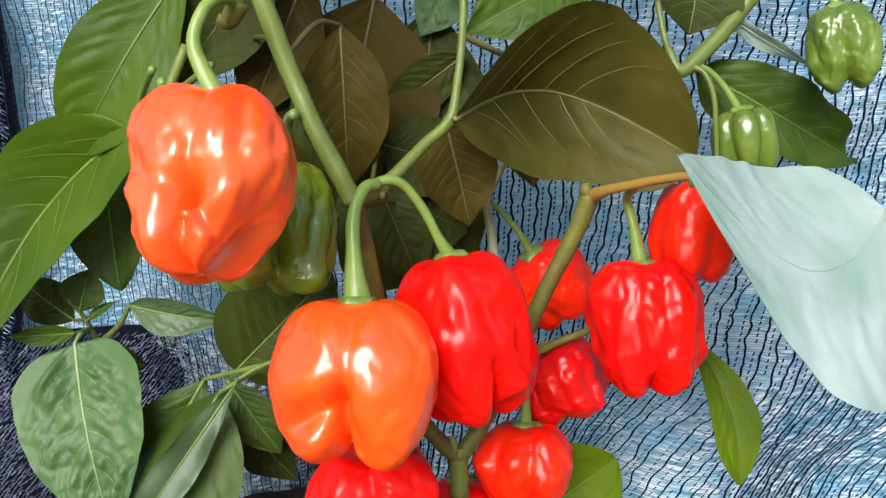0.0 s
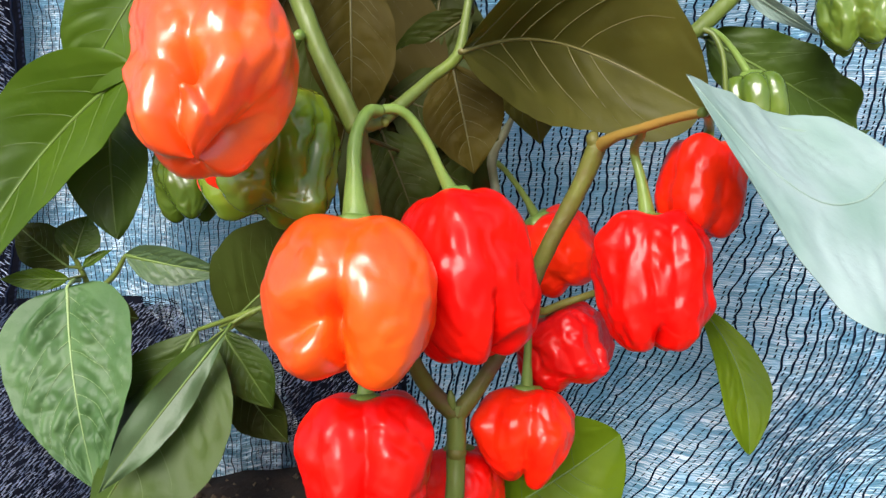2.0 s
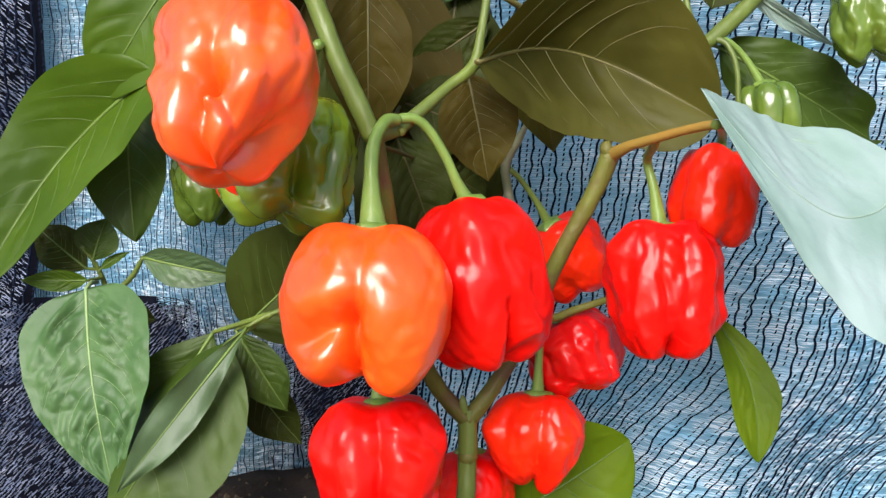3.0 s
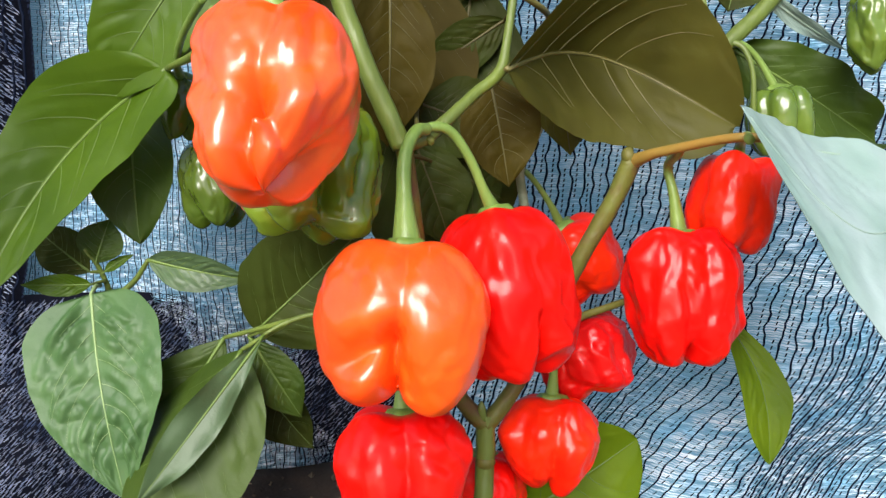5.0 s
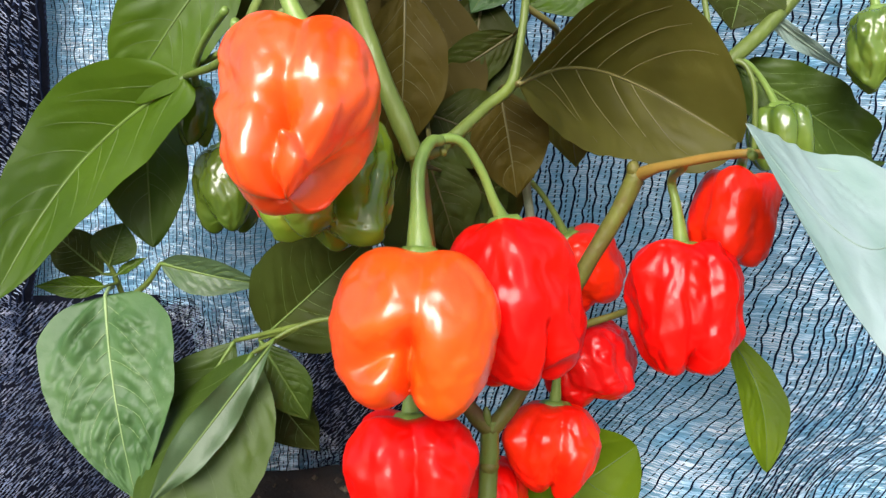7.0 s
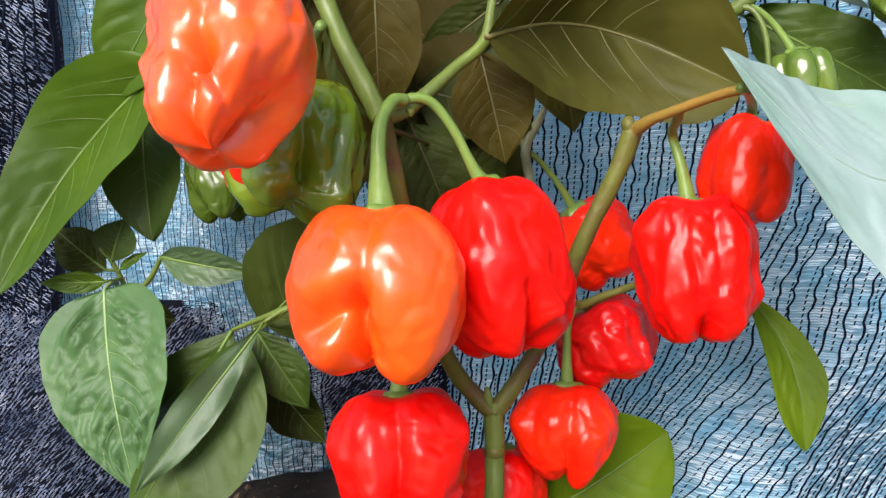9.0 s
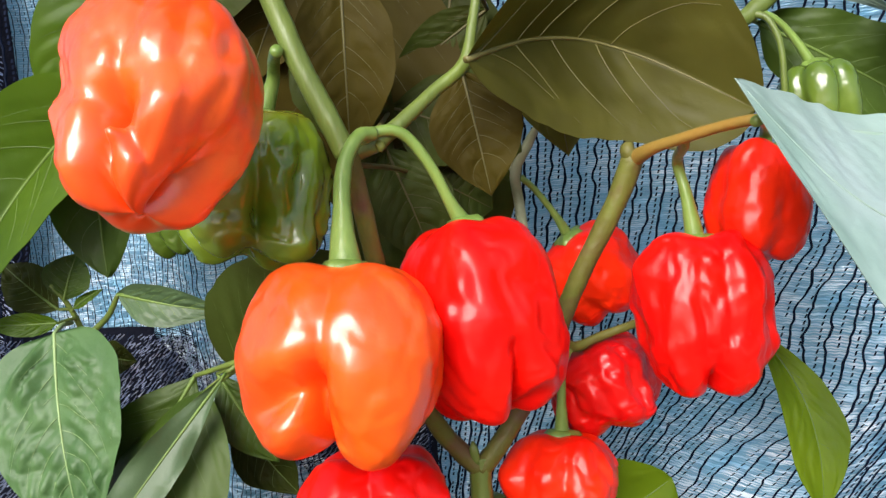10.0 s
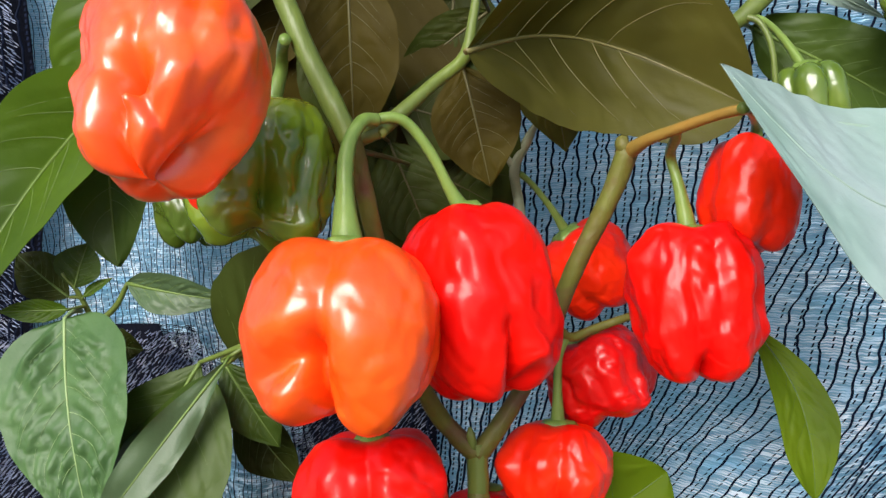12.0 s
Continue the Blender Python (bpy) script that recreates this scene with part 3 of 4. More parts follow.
stem(plant, [(0.0075, 0.2264, 0.3167), (0.0075, 0.2263, 0.3179), (0.0075, 0.2267, 0.3187)], [0.0029, 0.0032, 0.0029], BROWN_STEM, 8, label="brownish leaf scar", name="leaf_scar", lump=0.25)
stem(plant, [(0.0062, 0.2267, 0.3319), (0.0058, 0.2264, 0.3359), (0.0056, 0.2269, 0.3380)], [0.0014, 0.0012, 0.0004], STEM, 8, name="bud", lump=0.2)
stem(plant, [(-0.0125, 0.2097, 0.4207), (-0.0112, 0.2085, 0.4195), (-0.0115, 0.2083, 0.4183)], [0.0012, 0.0011, 0.0005], BROWN_STEM, 8, name="bud", lump=0.2)
# grey twig behind the red pepper
stem(plant, [(0.0290, 0.2409, 0.3605), (0.0238, 0.2503, 0.3783), (0.0215, 0.2624, 0.3977), (0.0208, 0.2646, 0.4070), (0.0250, 0.2655, 0.4152), (0.0287, 0.2658, 0.4216)], [0.0017, 0.0017, 0.0016, 0.0017, 0.0015, 0.0006], GREY_STEM, label="greyish twig with a torn end")
stem(plant, [(0.0208, 0.2646, 0.4066), (0.0185, 0.2646, 0.4103), (0.0170, 0.2643, 0.4122)], [0.0014, 0.0010, 0.0004], GREY_STEM, 10, name="leaf_scar")
# twig between the back peppers
stem(plant, [(0.0308, 0.2413, 0.3623), (0.0354, 0.2457, 0.3577), (0.0430, 0.2490, 0.3593), (0.0530, 0.2512, 0.3620), (0.0670, 0.2565, 0.3649)], [0.0014, 0.0014, 0.0013, 0.0012, 0.0011], BROWN_STEM, name="twig")
# branch at upper right with thin stalks
stem(plant, [(0.1076, 0.2729, 0.4653), (0.0973, 0.2690, 0.4555), (0.0867, 0.2656, 0.4474), (0.0829, 0.2666, 0.4534), (0.0806, 0.2681, 0.4609), (0.0790, 0.2726, 0.4745)], [0.0028, 0.0027, 0.0024, 0.0012, 0.0010, 0.0010], STEM)
stem(plant, [(0.1076, 0.2729, 0.4653), (0.1210, 0.2760, 0.4825), (0.1345, 0.2807, 0.5092)], [0.0028, 0.0027, 0.0026], STEM)
stem(plant, [(0.0889, 0.2658, 0.4487), (0.0932, 0.2635, 0.4468), (0.0962, 0.2612, 0.4392), (0.0973, 0.2604, 0.4281), (0.0983, 0.2607, 0.4161)], [0.0013, 0.0010, 0.0009, 0.0009, 0.0008], STEM, name="twig")
stem(plant, [(-0.0416, 0.1972, 0.4694), (-0.0453, 0.1986, 0.4649), (-0.0476, 0.1976, 0.4656)], [0.0026, 0.0022, 0.0012], BROWN_STEM, 12, name="leaf_scar")

# ---- the peppers ----
pepper("ripe bright orange wrinkled pepper hanging in front", (-0.0173, 0.1875, 0.3956), (-0.0192, 0.1770, 0.3573), 0.0436, ORANGE, [(-0.0123, 0.2065, 0.4225), (-0.0154, 0.2026, 0.4220), (-0.0180, 0.1977, 0.4159), (-0.0181, 0.1922, 0.4059)],
       (0.0016, 0.0019, 0.0038), lobes=4, turn=40, groove=0.10, rise=0.5, taper=0.12, belly=0.48, seed=2, foot=0.05, shoulder=0.08, crinkle=0.038, square=0.76,
       creases=((3, 0.02, -6, 0.55, 0.05, 0.035), (-5, 0.54, -46, 0.69, 0.08, 0.12), (-6, 0.56, -9, 1.0, 0.065, 0.24), (-4, 0.58, 17, 0.92, 0.055, 0.085), (26, 0.07, 50, 0.28, 0.05, 0.022), (-32, 0.12, -44, 0.42, 0.07, 0.02)),
       feet=((50, 0.075, 34), (-38, 0.01, 26), (-8, -0.09, 13)), marks=((-30, 0.42, 0.12, 0.03), (-30, 0.86, 0.13, 0.05), (34, 0.45, 0.22, 0.03), (9, 0.84, 0.06, -0.03)))
pepper("orange-red deeply wrinkled pepper with a green flush", (-0.0431, 0.1793, 0.4453), (-0.0457, 0.1564, 0.4094), 0.0350, FLAME, [(-0.0422, 0.1972, 0.4691), (-0.0449, 0.1918, 0.4696), (-0.0482, 0.1878, 0.4667), (-0.0499, 0.1840, 0.4582)],
       (0.0015, 0.0015, 0.0026), lobes=4, turn=40, groove=0.10, rise=0.3, taper=0.12, belly=0.36, seed=5, foot=0.02, shoulder=0.08, crinkle=0.05,
       creases=((-12, 0.62, -22, 0.94, 0.07, 0.13), (-8, 0.58, 26, 0.40, 0.07, 0.05), (-14, 0.58, -52, 0.50, 0.07, 0.06), (-2, 0.05, -6, 0.45, 0.06, 0.05), (-58, 0.40, -80, 0.62, 0.07, 0.06), (34, 0.1, 30, 0.45, 0.06, 0.03), (6, 0.66, 24, 0.82, 0.06, 0.05)),
       feet=((-44, 0.02, 20), (4, 0.05, 18), (-21, -0.08, 11), (75, -0.20, 48)),
       marks=((-8, 0.60, 0.11, -0.22), (-4, 0.71, 0.05, 0.12), (74, 0.86, 0.34, -0.18), (-70, 0.52, 0.10, 0.07), (-72, 0.66, 0.08, -0.05), (-66, 0.16, 0.2, 0.09), (-36, 0.84, 0.13, 0.06), (6, 0.84, 0.12, 0.06), (50, 0.38, 0.22, 0.05), (24, 0.62, 0.14, 0.03)))
pepper("ripe red blocky pepper hanging from a curved stalk", (0.0072, 0.2146, 0.3993), (0.0140, 0.2012, 0.3523), 0.0388, RED, [(-0.0161, 0.2080, 0.4201), (-0.0113, 0.2092, 0.4229), (-0.0059, 0.2109, 0.4217), (-0.0004, 0.2124, 0.4141), (0.0036, 0.2134, 0.4054)],
       (0.0014, 0.0013, 0.0026), lobes=4, turn=-10, groove=0.06, rise=0.2, taper=0.13, belly=0.45, seed=8, foot=0.02, shoulder=0.06, crinkle=0.055, square=0.76,
       creases=((24, 0.62, 27, 1.0, 0.05, 0.18), (20, 0.28, 26, 0.55, 0.07, 0.045), (28, 0.30, 62, 0.36, 0.06, 0.04), (10, 0.70, 4, 0.9, 0.05, 0.02), (42, 0.62, 66, 0.72, 0.07, 0.04)),
       feet=((0, 0.03, 30), (50, -0.10, 18), (28, -0.10, 9)), marks=((48, 0.84, 0.10, 0.06), (18, 0.46, 0.09, 0.04), (42, 0.18, 0.12, 0.04), (56, 0.50, 0.14, -0.03)))
pepper("ripe glossy red pepper with two blunt feet", (0.0665, 0.2343, 0.3889), (0.0669, 0.2224, 0.3492), 0.0355, RED, [(0.0600, 0.2228, 0.4170), (0.0612, 0.2262, 0.4150), (0.0621, 0.2371, 0.4100), (0.0643, 0.2361, 0.4012)],
       (0.0014, 0.0014, 0.0027), lobes=4, turn=44, groove=0.18, taper=0.12, belly=0.35, seed=13, foot=0.04, shoulder=0.09, crinkle=0.075, square=0.62,
       creases=((-14, 0.1, -12, 0.9, 0.06, 0.04), (12, 0.08, 10, 0.95, 0.06, 0.05), (44, 0.1, 52, 0.6, 0.06, 0.03), (-46, 0.3, -50, 0.8, 0.06, 0.03)),
       feet=((-2, -0.08, 13),), marks=((-2, 0.95, 0.12, -0.10), (-75, 0.2, 0.15, 0.05), (70, 0.62, 0.12, 0.04)))
pepper("ripe scarlet pepper hanging askew below a pale leaf", (0.0859, 0.2425, 0.4110), (0.0811, 0.2340, 0.3822), 0.0264, SCARLET, [(0.0686, 0.1965, 0.4214), (0.0779, 0.2198, 0.4207), (0.0860, 0.2412, 0.4167)], (0.0013, 0.0013, 0.0020), lobes=4,
       turn=60, groove=0.16, taper=0.06, seed=17, foot=0.04, shoulder=0.12, crinkle=0.05, marks=((75, 0.12, 0.16, 0.10), (85, 0.42, 0.14, -0.10), (-60, 0.08, 0.2, 0.05)))
pepper("ripe red pepper half hidden behind a branch", (0.0370, 0.2707, 0.3849), (0.0524, 0.2705, 0.3608), 0.0299, SCARLET, [(0.0223, 0.2643, 0.4052), (0.0264, 0.2663, 0.4011), (0.0323, 0.2684, 0.3931)], (0.0010, 0.0010, 0.0020), lobes=4, turn=15,
       groove=0.15, taper=0.05, seed=21, foot=0.06, crinkle=0.06)
pepper("dark ripe red pepper hanging askew behind the others", (0.0398, 0.2568, 0.3538), (0.0500, 0.2527, 0.3305), 0.0328, DEEP_RED, [(0.0361, 0.2467, 0.3576), (0.0379, 0.2523, 0.3561)], (0.0012, 0.0012, 0.0022), lobes=4, turn=20, groove=0.15,
       taper=0.10, seed=25, foot=0.06, crinkle=0.075, square=0.6, creases=((-8, 0.1, -2, 0.9, 0.06, 0.05), (34, 0.15, 30, 0.9, 0.06, 0.05), (-45, 0.3, -38, 0.8, 0.06, 0.04)), marks=((30, 0.9, 0.15, 0.08),))
pepper("small ripe red pepper on a straight stalk", (0.0308, 0.2425, 0.3317), (0.0289, 0.2334, 0.3031), 0.0345, SCARLET, [(0.0340, 0.2448, 0.3583), (0.0316, 0.2437, 0.3517), (0.0310, 0.2426, 0.3420)], (0.0012, 0.0012, 0.0024), lobes=4, turn=30, groove=0.10, rise=0.6,
       taper=0.24, belly=0.38, seed=29, foot=0.05, shoulder=0.08, crinkle=0.06, creases=((0, 0.02, -4, 0.6, 0.06, 0.05), (-4, 0.55, 2, 1.0, 0.06, 0.10), (34, 0.15, 52, 0.5, 0.06, 0.035), (-40, 0.1, -48, 0.6, 0.07, 0.04), (14, 0.2, 20, 0.5, 0.04, 0.02)),
       feet=((30, 0.09, 30), (-40, 0.0, 26), (-3, -0.08, 12)), marks=((-64, 0.35, 0.14, 0.05), (28, 0.8, 0.14, 0.04)))
pepper("ripe red broad pepper low on the plant", (-0.0187, 0.2104, 0.3412), (-0.0173, 0.2009, 0.3082), 0.0393, RED, [(-0.0137, 0.2158, 0.3734), (-0.0168, 0.2155, 0.3632), (-0.0185, 0.2149, 0.3509)], (0.0014, 0.0014, 0.0030), lobes=4, turn=45, groove=0.12, rise=0.7,
       taper=0.08, belly=0.34, seed=33, foot=0.06, shoulder=0.10, crinkle=0.05, square=0.62,
       creases=((-12, 0.05, -10, 0.5, 0.06, 0.02), (3, 0.0, 5, 1.0, 0.085, 0.085), (14, 0.25, 58, 0.46, 0.05, 0.035), (36, 0.16, 66, 0.40, 0.05, 0.03), (-36, 0.14, -40, 0.7, 0.06, 0.03), (-62, 0.5, -30, 0.62, 0.07, 0.03)),
       feet=((-40, 0.05, 30), (40, 0.05, 30)), marks=((68, 0.30, 0.13, 0.05), (-68, 0.32, 0.15, 0.05), (70, 0.62, 0.10, -0.04)))
pepper("ripe red pepper in the shade behind the main stem", (0.0082, 0.2493, 0.3084), (0.0096, 0.2424, 0.2809), 0.0300, RED, [(0.0080, 0.2320, 0.3274), (0.0087, 0.2410, 0.3208), (0.0084, 0.2462, 0.3146)], (0.0011, 0.0011, 0.0020), lobes=4, turn=10, groove=0.16, seed=37)
pepper("unripe glossy green pepper with deep folds", (-0.0406, 0.2170, 0.4269), (-0.0439, 0.2038, 0.3931), 0.0372, GREEN, [(-0.0323, 0.2046, 0.4418), (-0.0352, 0.2120, 0.4401), (-0.0371, 0.2168, 0.4359)], (0.0014, 0.0014, 0.0024), lobes=4, turn=-20, groove=0.15, rise=0.4,
       taper=0.05, seed=41, foot=0.08, crinkle=0.08, creases=((12, 0.1, 22, 0.75, 0.08, 0.09), (52, 0.2, 50, 0.95, 0.07, 0.07), (-25, 0.5, -10, 0.95, 0.07, 0.05)), marks=((30, 0.72, 0.12, -0.18), (5, 0.85, 0.12, 0.06), (62, 0.85, 0.14, 0.06)))
pepper("dark green unripe pepper in the shade of a leaf", (-0.0807, 0.2582, 0.4144), (-0.0783, 0.2512, 0.3872), 0.0222, SHADED_GREEN, [(-0.0650, 0.2045, 0.4512), (-0.0725, 0.2257, 0.4381), (-0.0780, 0.2436, 0.4241)], (0.0012, 0.0012, 0.0018), lobes=3, turn=20,
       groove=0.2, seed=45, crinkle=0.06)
pepper("half ripe pepper turning red between the others", (-0.0495, 0.2215, 0.4255), (-0.0480, 0.2140, 0.3945), 0.0345, SCARLET, [(-0.0506, 0.2028, 0.4420), (-0.0562, 0.2094, 0.4312), (-0.0595, 0.2155, 0.4242)], (0.0012, 0.0012, 0.0018), lobes=3,
       turn=0, groove=0.1, foot=0.03, seed=49)
pepper("small green pepper bud beside a leaf stalk", (-0.0887, 0.2568, 0.4346), (-0.0897, 0.2533, 0.4152), 0.0132, SHADED_GREEN, [(-0.0682, 0.2080, 0.4543), (-0.0786, 0.2262, 0.4469), (-0.0857, 0.2422, 0.4392)], (0.0010, 0.0010, 0.0016), lobes=3, turn=0, groove=0.22, seed=53,
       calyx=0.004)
pepper("small pale green pepper on a thin bent stalk", (0.1079, 0.2670, 0.4332), (0.1106, 0.2642, 0.4117), 0.0228, PALE_GREEN, [(0.0897, 0.2659, 0.4493), (0.0957, 0.2666, 0.4473), (0.1019, 0.2676, 0.4416)], (0.0010, 0.0010, 0.0016), lobes=6, turn=45, groove=0.34, crinkle=0.02, square=0.62, seed=57,
       calyx=0.004, taper=0.1)
pepper("small pale green crinkled pepper in the open", (0.1315, 0.2555, 0.4649), (0.1349, 0.2492, 0.4400), 0.0228, PALE_GREEN, [(0.1299, 0.2667, 0.4987), (0.1301, 0.2617, 0.4840), (0.1308, 0.2582, 0.4728)], (0.0010, 0.0010, 0.0018), lobes=4, turn=20,
       groove=0.3, seed=61, calyx=0.004, foot=0.12, crinkle=0.09)
pepper("dark green pepper in deep shade among leaves", (-0.0565, 0.2809, 0.3819), (-0.0556, 0.2760, 0.3526), 0.0220, SHADED_GREEN, [(-0.0483, 0.2742, 0.4031), (-0.0534, 0.2793, 0.3946), (-0.0561, 0.2810, 0.3872)], (0.0010, 0.0010, 0.0018), lobes=4, turn=20, groove=0.2, seed=65)

# ---- leaves of the pepper plant ----
leaf(plant, (-0.0877, 0.2395, 0.4372), (-0.1443, 0.2288, 0.3696), (-0.1145, 0.2442, 0.4347), LEAF_BRIGHT, bend=-0.101, fold=31, seed=3, petiole=[(-0.0574, 0.2027, 0.4595), (-0.0653, 0.1970, 0.4427)], wide=0.35, stalk_r=0.0012, pucker=0.5, fold2=22, sideways=0.151, tipness=0.8)
leaf(plant, (-0.0690, 0.2500, 0.4838), (-0.1080, 0.2450, 0.4290), (-0.1000, 0.2500, 0.4680), LEAF_BRIGHT, bend=0.06, fold=12, seed=4, petiole=[(-0.0384, 0.2183, 0.5080), (-0.0485, 0.2186, 0.5098)], wide=0.55, tipness=0.7)
leaf(plant, (-0.1083, 0.2693, 0.4336), (-0.1050, 0.2556, 0.3813), (-0.1215, 0.2618, 0.4039), LEAF, bend=0.05, fold=18, seed=5, petiole=[(-0.0537, 0.2111, 0.4548), (-0.0802, 0.2412, 0.4431)], wide=0.5, tipness=0.9)
leaf(plant, (0.0089, 0.2156, 0.4380), (0.0818, 0.2365, 0.4224), (0.0433, 0.2249, 0.3987), LEAF_OLIVE, VEIN_OLIVE, bend=-0.300, fold=30, fold2=34, seed=6, petiole=[fork2, (0.0145, 0.2266, 0.4400)], wide=0.54, stalk_r=0.0012, pucker=-0.9, vein_r=0.42, sweep=0.34, sideways=-0.17, tipness=0.7, nv=5)
leaf(plant, (0.0285, 0.2665, 0.4544), (0.0360, 0.2567, 0.4113), (0.0184, 0.2604, 0.4319), LEAF_OLIVE, VEIN_OLIVE, bend=0.04, fold=12, seed=7, petiole=[(0.0126, 0.2336, 0.4605), (0.0234, 0.2430, 0.4555)], wide=0.5)
leaf(plant, (0.0070, 0.2408, 0.4364), (0.0135, 0.2370, 0.4032), (-0.0017, 0.2373, 0.4162), LEAF_SHADED, VEIN_DARK, bend=0.04, fold=10, seed=8, petiole=[fork2, (0.0071, 0.2332, 0.4371)], wide=0.45, stalk_r=0.0008)
leaf(plant, (-0.0226, 0.2363, 0.4647), (-0.0234, 0.2357, 0.4149), (-0.0363, 0.2337, 0.4384), LEAF_SHADED, VEIN_DARK, bend=0.05, fold=14, seed=9, petiole=[(-0.0347, 0.2106, 0.4559), (-0.0282, 0.2280, 0.4649)], wide=0.45, stalk_r=0.0008)
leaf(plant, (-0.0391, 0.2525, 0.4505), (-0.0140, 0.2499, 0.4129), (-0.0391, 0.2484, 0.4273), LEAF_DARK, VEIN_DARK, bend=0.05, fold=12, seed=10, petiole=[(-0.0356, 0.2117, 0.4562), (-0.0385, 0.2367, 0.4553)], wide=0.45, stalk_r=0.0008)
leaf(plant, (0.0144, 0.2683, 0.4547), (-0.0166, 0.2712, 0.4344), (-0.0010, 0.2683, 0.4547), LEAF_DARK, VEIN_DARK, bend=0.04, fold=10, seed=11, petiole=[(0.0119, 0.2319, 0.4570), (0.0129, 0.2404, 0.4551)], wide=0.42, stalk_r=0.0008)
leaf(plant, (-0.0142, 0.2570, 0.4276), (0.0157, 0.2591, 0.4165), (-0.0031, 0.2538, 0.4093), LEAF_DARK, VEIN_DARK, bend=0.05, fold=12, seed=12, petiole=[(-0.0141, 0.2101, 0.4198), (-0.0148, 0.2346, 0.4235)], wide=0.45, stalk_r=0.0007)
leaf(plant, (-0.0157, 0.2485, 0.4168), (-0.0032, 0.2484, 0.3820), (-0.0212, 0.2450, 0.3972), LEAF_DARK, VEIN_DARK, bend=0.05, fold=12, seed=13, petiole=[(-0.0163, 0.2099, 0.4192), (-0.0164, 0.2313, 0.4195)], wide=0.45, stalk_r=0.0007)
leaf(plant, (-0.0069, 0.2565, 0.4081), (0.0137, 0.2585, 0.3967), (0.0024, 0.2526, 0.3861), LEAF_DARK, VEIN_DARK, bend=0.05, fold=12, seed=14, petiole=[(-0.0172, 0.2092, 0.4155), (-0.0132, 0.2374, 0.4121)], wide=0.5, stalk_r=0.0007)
leaf(plant, (-0.0145, 0.2740, 0.4752), (-0.0352, 0.2702, 0.3964), (-0.0555, 0.2693, 0.4373), LEAF_SHADED, VEIN_DARK, bend=0.05, fold=10, seed=41, petiole=[(0.0132, 0.2404, 0.4747), (-0.0027, 0.2629, 0.4818)], wide=0.45)
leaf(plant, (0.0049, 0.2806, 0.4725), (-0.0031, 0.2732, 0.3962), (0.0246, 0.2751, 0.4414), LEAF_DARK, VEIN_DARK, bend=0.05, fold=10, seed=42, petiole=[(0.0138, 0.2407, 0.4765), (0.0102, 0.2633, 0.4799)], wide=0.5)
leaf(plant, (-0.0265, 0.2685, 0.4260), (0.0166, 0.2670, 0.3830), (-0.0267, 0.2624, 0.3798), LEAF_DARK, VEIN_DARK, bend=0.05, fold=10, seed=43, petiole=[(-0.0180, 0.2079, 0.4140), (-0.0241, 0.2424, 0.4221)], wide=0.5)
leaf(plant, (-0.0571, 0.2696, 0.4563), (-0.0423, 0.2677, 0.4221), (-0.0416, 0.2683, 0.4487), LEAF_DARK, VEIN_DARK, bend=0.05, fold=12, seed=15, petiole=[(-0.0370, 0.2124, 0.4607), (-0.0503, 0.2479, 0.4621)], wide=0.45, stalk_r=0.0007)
leaf(plant, (0.0543, 0.2535, 0.4798), (0.0138, 0.2461, 0.4611), (0.0290, 0.2446, 0.4523), LEAF_BRIGHT, bend=0.05, fold=12, seed=16, petiole=[(0.0139, 0.2389, 0.4844), (0.0365, 0.2499, 0.4896)], wide=0.45)
leaf(plant, (0.0136, 0.2772, 0.4821), (-0.0001, 0.2736, 0.4614), (0.0150, 0.2746, 0.4674), LEAF_PALE, bend=0.05, fold=12, seed=17, petiole=[(0.0150, 0.2382, 0.4797), (0.0152, 0.2492, 0.4824)], wide=0.45, stalk_r=0.0007)
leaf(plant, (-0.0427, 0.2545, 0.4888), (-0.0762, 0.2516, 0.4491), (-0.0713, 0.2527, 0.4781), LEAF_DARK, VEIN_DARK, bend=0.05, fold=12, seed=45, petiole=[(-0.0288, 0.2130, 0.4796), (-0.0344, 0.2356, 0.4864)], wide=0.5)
leaf(plant, (-0.0339, 0.2638, 0.4843), (-0.0567, 0.2594, 0.4361), (-0.0587, 0.2603, 0.4641), LEAF_SHADED, VEIN_DARK, bend=0.05, fold=12, seed=46, petiole=[(-0.0287, 0.2132, 0.4810), (-0.0311, 0.2411, 0.4852)], wide=0.5)
# the crown that goes on above, unseen; leaves added to shade the middle
for k, (x, y, z, dx, dy, dz) in enumerate(((-0.01, 0.235, 0.520, -0.075, -0.05, -0.004), (0.00, 0.24, 0.545, 0.06, -0.07, 0.0), (0.01, 0.25, 0.530, 0.085, 0.02, -0.005), (-0.03, 0.24, 0.56, -0.06, 0.05, 0.0),
                                           (0.01, 0.235, 0.565, 0.0, -0.08, 0.005), (0.02, 0.25, 0.56, 0.03, 0.07, -0.01), (-0.03, 0.225, 0.53, -0.02, 0.075, -0.015))):
    leaf(plant, (x + dx * 0.15, y + dy * 0.15, z), (x + dx, y + dy, z + dz), (x + dx * 0.5 + dy * 0.42, y + dy * 0.5 - dx * 0.42, z - 0.004), LEAF, bend=0.06, fold=12, seed=70 + k, petiole=[(x, y, z - 0.006)])
stem(plant, [(0.0142, 0.2424, 0.4800), (0.012, 0.24, 0.51), (0.008, 0.242, 0.54), (0.005, 0.242, 0.57)], [0.0012, 0.0014, 0.0012, 0.0008], STEM)
stem(plant, [(-0.0484, 0.2163, 0.4966), (-0.05, 0.215, 0.512), (-0.035, 0.23, 0.54), (-0.03, 0.24, 0.565)], [0.0024, 0.0018, 0.0014, 0.0008], STEM)
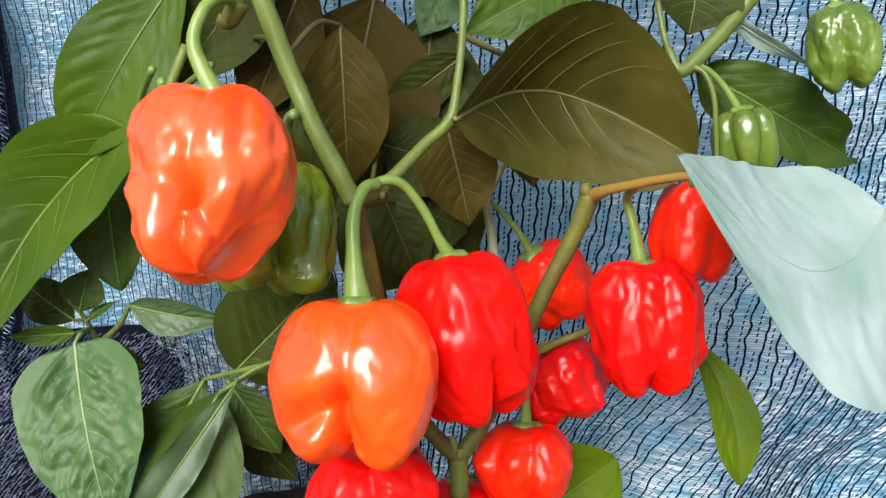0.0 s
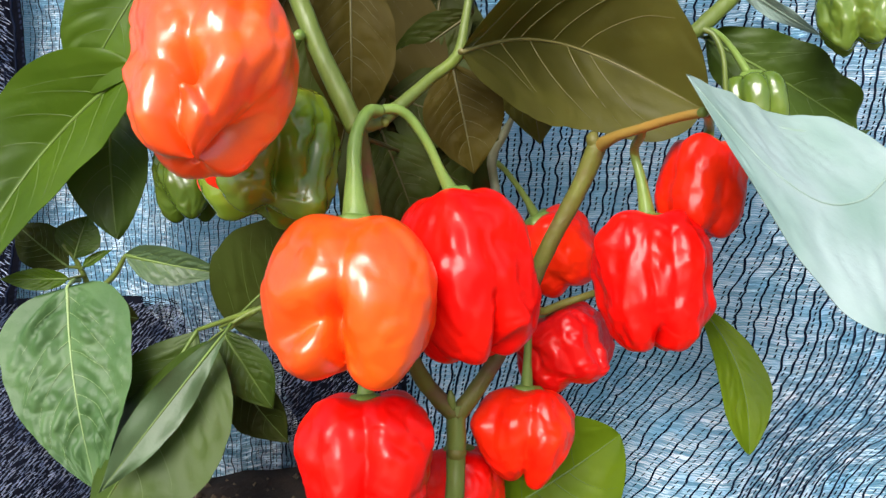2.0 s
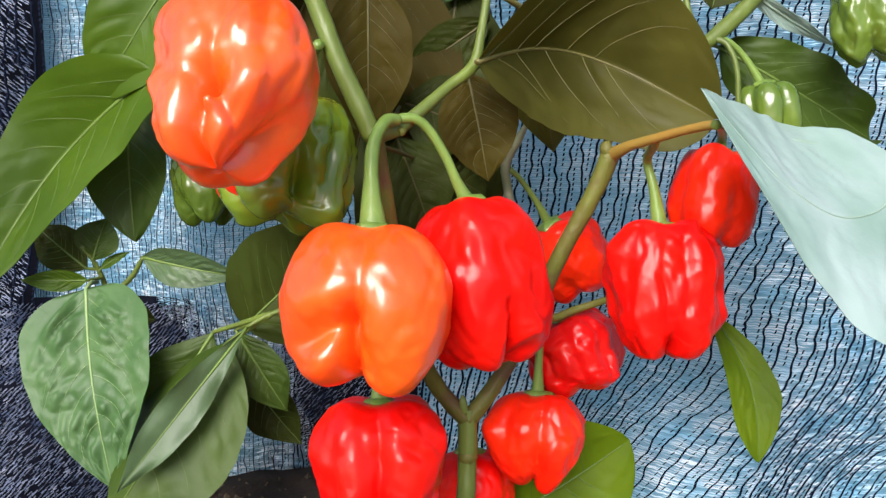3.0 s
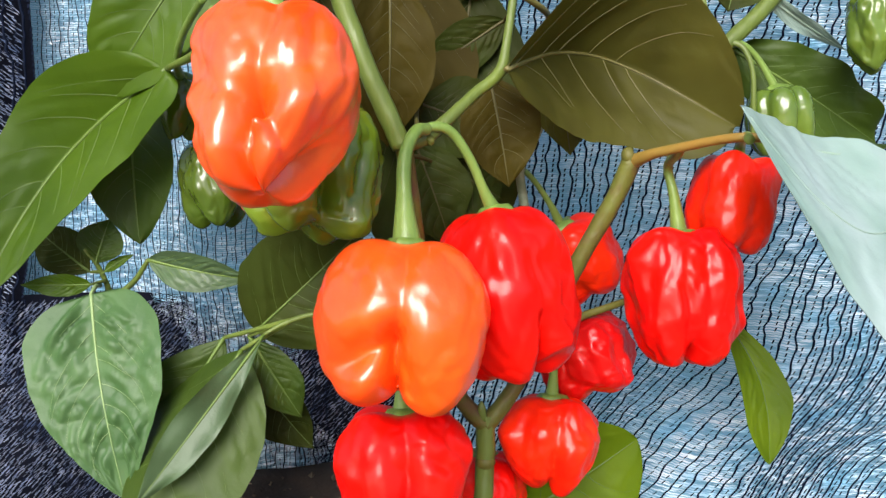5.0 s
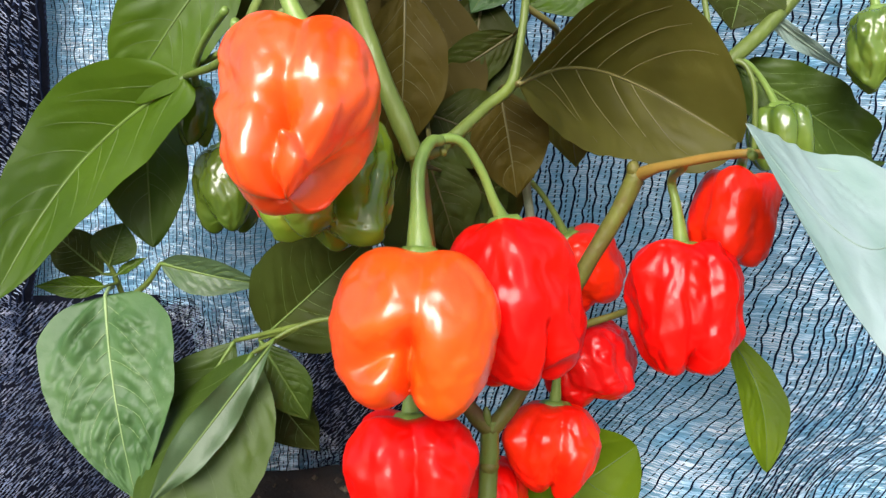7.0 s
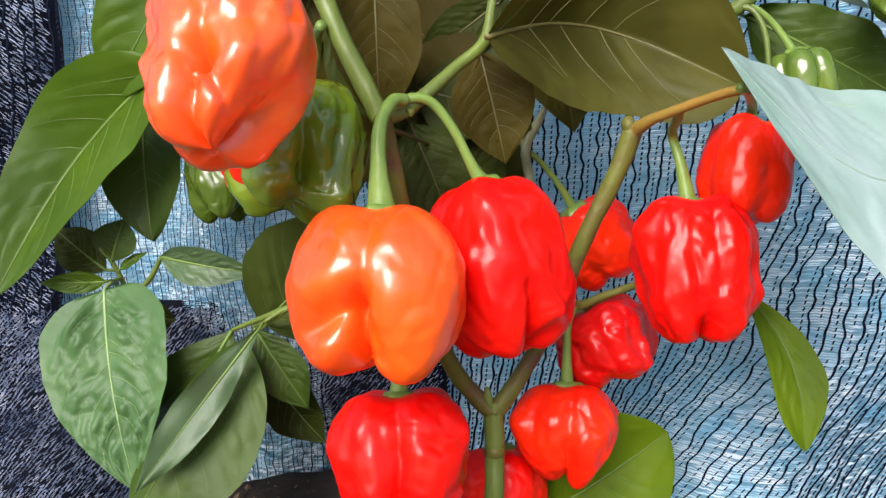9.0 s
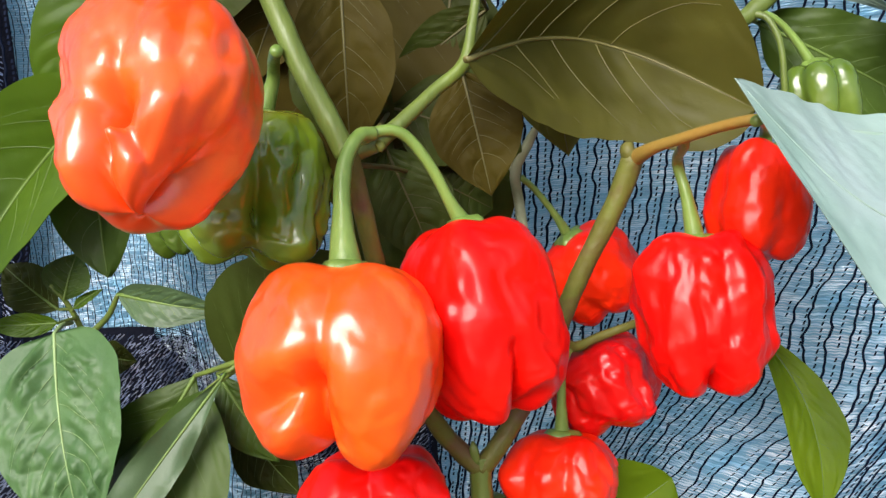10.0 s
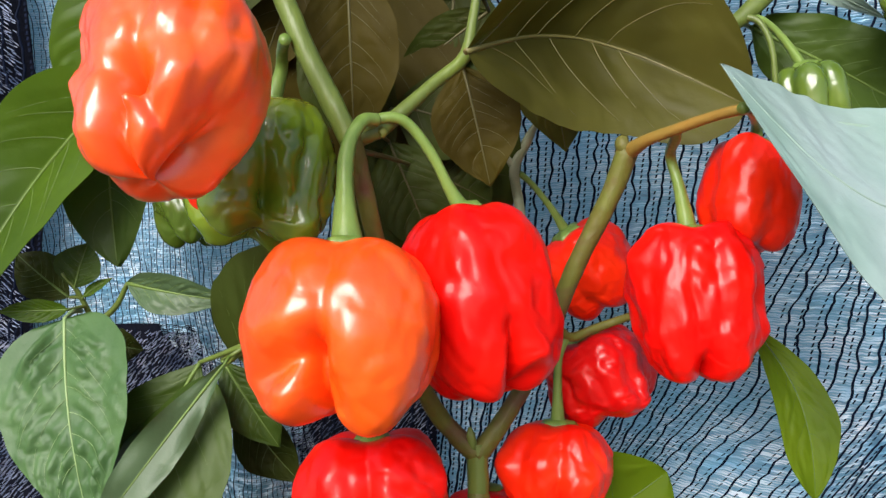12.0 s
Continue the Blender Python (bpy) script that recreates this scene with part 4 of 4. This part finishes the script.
# leaf close to the camera, its silvery sky glare put into the colour
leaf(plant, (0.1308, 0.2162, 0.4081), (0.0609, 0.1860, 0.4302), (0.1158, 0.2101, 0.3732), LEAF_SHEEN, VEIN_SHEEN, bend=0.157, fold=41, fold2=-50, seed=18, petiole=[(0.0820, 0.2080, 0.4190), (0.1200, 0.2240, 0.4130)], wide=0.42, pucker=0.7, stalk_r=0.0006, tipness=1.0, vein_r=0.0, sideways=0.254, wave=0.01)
leaf(plant, (0.1075, 0.2547, 0.4169), (0.1384, 0.2403, 0.3699), (0.1140, 0.2488, 0.3947), LEAF, bend=0.04, fold=12, seed=19, petiole=[(0.0850, 0.2090, 0.4180), (0.0960, 0.2330, 0.4190)], wide=0.45)
leaf(plant, (0.0848, 0.2516, 0.3624), (0.0980, 0.2248, 0.3168), (0.0987, 0.2394, 0.3432), LEAF_LIME, bend=0.07, fold=14, seed=20, petiole=[(0.0670, 0.2565, 0.3649), (0.0799, 0.2578, 0.3685)], wide=0.64, stalk_r=0.0005, sideways=0.10, vein_r=0.2, tipness=0.8)
leaf(plant, (0.0159, 0.2574, 0.2756), (0.0664, 0.2604, 0.3084), (0.0344, 0.2618, 0.3158), LEAF_LIME, bend=0.05, fold=12, seed=21, petiole=[(0.0072, 0.2272, 0.3155), (0.0082, 0.2447, 0.2920)], wide=0.55, tipness=0.7)
leaf(plant, (0.0956, 0.2799, 0.4472), (0.1519, 0.2782, 0.4146), (0.1237, 0.2798, 0.4469), LEAF, bend=0.05, fold=14, seed=22, petiole=[(0.0876, 0.2662, 0.4478)], wide=0.5, wave=0.14, tipness=0.6)
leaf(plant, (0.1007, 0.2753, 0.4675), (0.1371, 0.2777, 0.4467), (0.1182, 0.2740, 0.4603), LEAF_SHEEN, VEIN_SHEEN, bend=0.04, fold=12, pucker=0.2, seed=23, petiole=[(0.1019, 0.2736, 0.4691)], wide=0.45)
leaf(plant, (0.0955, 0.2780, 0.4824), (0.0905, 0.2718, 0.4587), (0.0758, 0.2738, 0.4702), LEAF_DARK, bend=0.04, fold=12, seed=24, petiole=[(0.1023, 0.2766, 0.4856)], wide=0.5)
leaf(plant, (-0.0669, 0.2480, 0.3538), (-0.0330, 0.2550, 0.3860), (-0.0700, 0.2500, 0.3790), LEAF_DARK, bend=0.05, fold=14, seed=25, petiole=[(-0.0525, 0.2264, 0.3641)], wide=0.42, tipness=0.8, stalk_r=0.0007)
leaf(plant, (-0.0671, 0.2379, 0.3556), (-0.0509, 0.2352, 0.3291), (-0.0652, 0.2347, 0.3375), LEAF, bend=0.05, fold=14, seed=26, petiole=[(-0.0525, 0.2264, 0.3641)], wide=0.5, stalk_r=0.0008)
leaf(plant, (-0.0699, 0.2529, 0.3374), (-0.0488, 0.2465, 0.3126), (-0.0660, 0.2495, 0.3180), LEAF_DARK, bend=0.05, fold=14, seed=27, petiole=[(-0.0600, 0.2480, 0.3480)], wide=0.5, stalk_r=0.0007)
leaf(plant, (-0.0681, 0.2313, 0.3533), (-0.0974, 0.2049, 0.3071), (-0.0590, 0.2223, 0.3252), LEAF, bend=0.06, fold=14, fold2=-58, seed=28, petiole=[(-0.0525, 0.2264, 0.3641)], wide=0.5, tipness=0.8, nv=5)
# Sky-facing half of the leaf above as a separate blade, sheen in its colour.
leaf(plant, (-0.0602, 0.2263, 0.3599), (-0.0924, 0.2007, 0.3186), (-0.0745, 0.2110, 0.3311), LEAF_DULL, VEIN, bend=0.05, fold=16, seed=44, petiole=[(-0.0138, 0.2170, 0.3714), (-0.0412, 0.2241, 0.3675), (-0.0525, 0.2264, 0.3641)], wide=0.55, pucker=0.0, wave=0.03, vein_r=0.0, stalk_r=0.0008)
leaf(plant, (-0.0762, 0.2437, 0.3531), (-0.1008, 0.2367, 0.3132), (-0.1008, 0.2416, 0.3410), LEAF, bend=0.05, fold=14, seed=29, petiole=[(-0.0525, 0.2264, 0.3641)], wide=0.5)

# ---- the young plant beside it ----
young = thing("young_pepper_plant", (-0.125, 0.27, 0.0), "young pepper plant with broad crinkled leaves beside the net", "pepper plant")
stem(young, [(-0.125, 0.27, -0.005), (-0.128, 0.272, 0.15), (-0.1158, 0.2625, 0.3395), (-0.1157, 0.2585, 0.3572), (-0.1179, 0.2550, 0.3720), (-0.1217, 0.2524, 0.3803)], [0.0024, 0.0020, 0.0013, 0.0010, 0.0008, 0.0005], STEM)
leaf(young, (-0.1164, 0.2423, 0.3681), (-0.1016, 0.2185, 0.3105), (-0.1347, 0.2374, 0.3512), LEAF_PALE, VEIN_PALE, bend=0.06, fold=8, seed=31, petiole=[(-0.1194, 0.2567, 0.3671), (-0.1179, 0.2497, 0.3685)], wide=0.28, pucker=2.7, stalk_r=0.0008, tipness=0.9, nv=7, wave=0.004, sweep=0.40, vein_r=0.32)
leaf(young, (-0.1030, 0.2569, 0.3757), (-0.0685, 0.2538, 0.3693), (-0.0925, 0.2565, 0.3815), LEAF_DULL, bend=0.06, fold=32, tipcurl=0.10, seed=32, petiole=[(-0.1183, 0.2596, 0.3605), (-0.1093, 0.2591, 0.3674)], wide=0.42)
leaf(young, (-0.1208, 0.2531, 0.3724), (-0.1391, 0.2576, 0.3862), (-0.1361, 0.2534, 0.3743), LEAF_DARK, bend=0.05, fold=16, seed=33, petiole=[(-0.1179, 0.2550, 0.3720)], wide=0.45, stalk_r=0.0007)
leaf(young, (-0.1189, 0.2536, 0.3752), (-0.1150, 0.2581, 0.3891), (-0.1246, 0.2551, 0.3837), LEAF, bend=0.05, fold=16, seed=34, petiole=[(-0.1189, 0.2552, 0.3729)], wide=0.45, stalk_r=0.0006)
leaf(young, (-0.1189, 0.2485, 0.3694), (-0.1393, 0.2446, 0.3703), (-0.1292, 0.2472, 0.3736), LEAF_BRIGHT, bend=0.06, fold=16, seed=35, petiole=[(-0.1169, 0.2545, 0.3691)], wide=0.4, stalk_r=0.0006)
leaf(young, (-0.1165, 0.2541, 0.3722), (-0.1073, 0.2561, 0.3777), (-0.1117, 0.2542, 0.3731), LEAF_BRIGHT, bend=0.06, fold=16, seed=36, petiole=[(-0.1179, 0.2549, 0.3710)], wide=0.4, stalk_r=0.0005)
leaf(young, (-0.1137, 0.2584, 0.3562), (-0.1005, 0.2579, 0.3533), (-0.1068, 0.2570, 0.3485), LEAF_DARK, bend=0.1, fold=20, seed=37, petiole=[(-0.1157, 0.2585, 0.3572)], wide=0.5, stalk_r=0.0006)
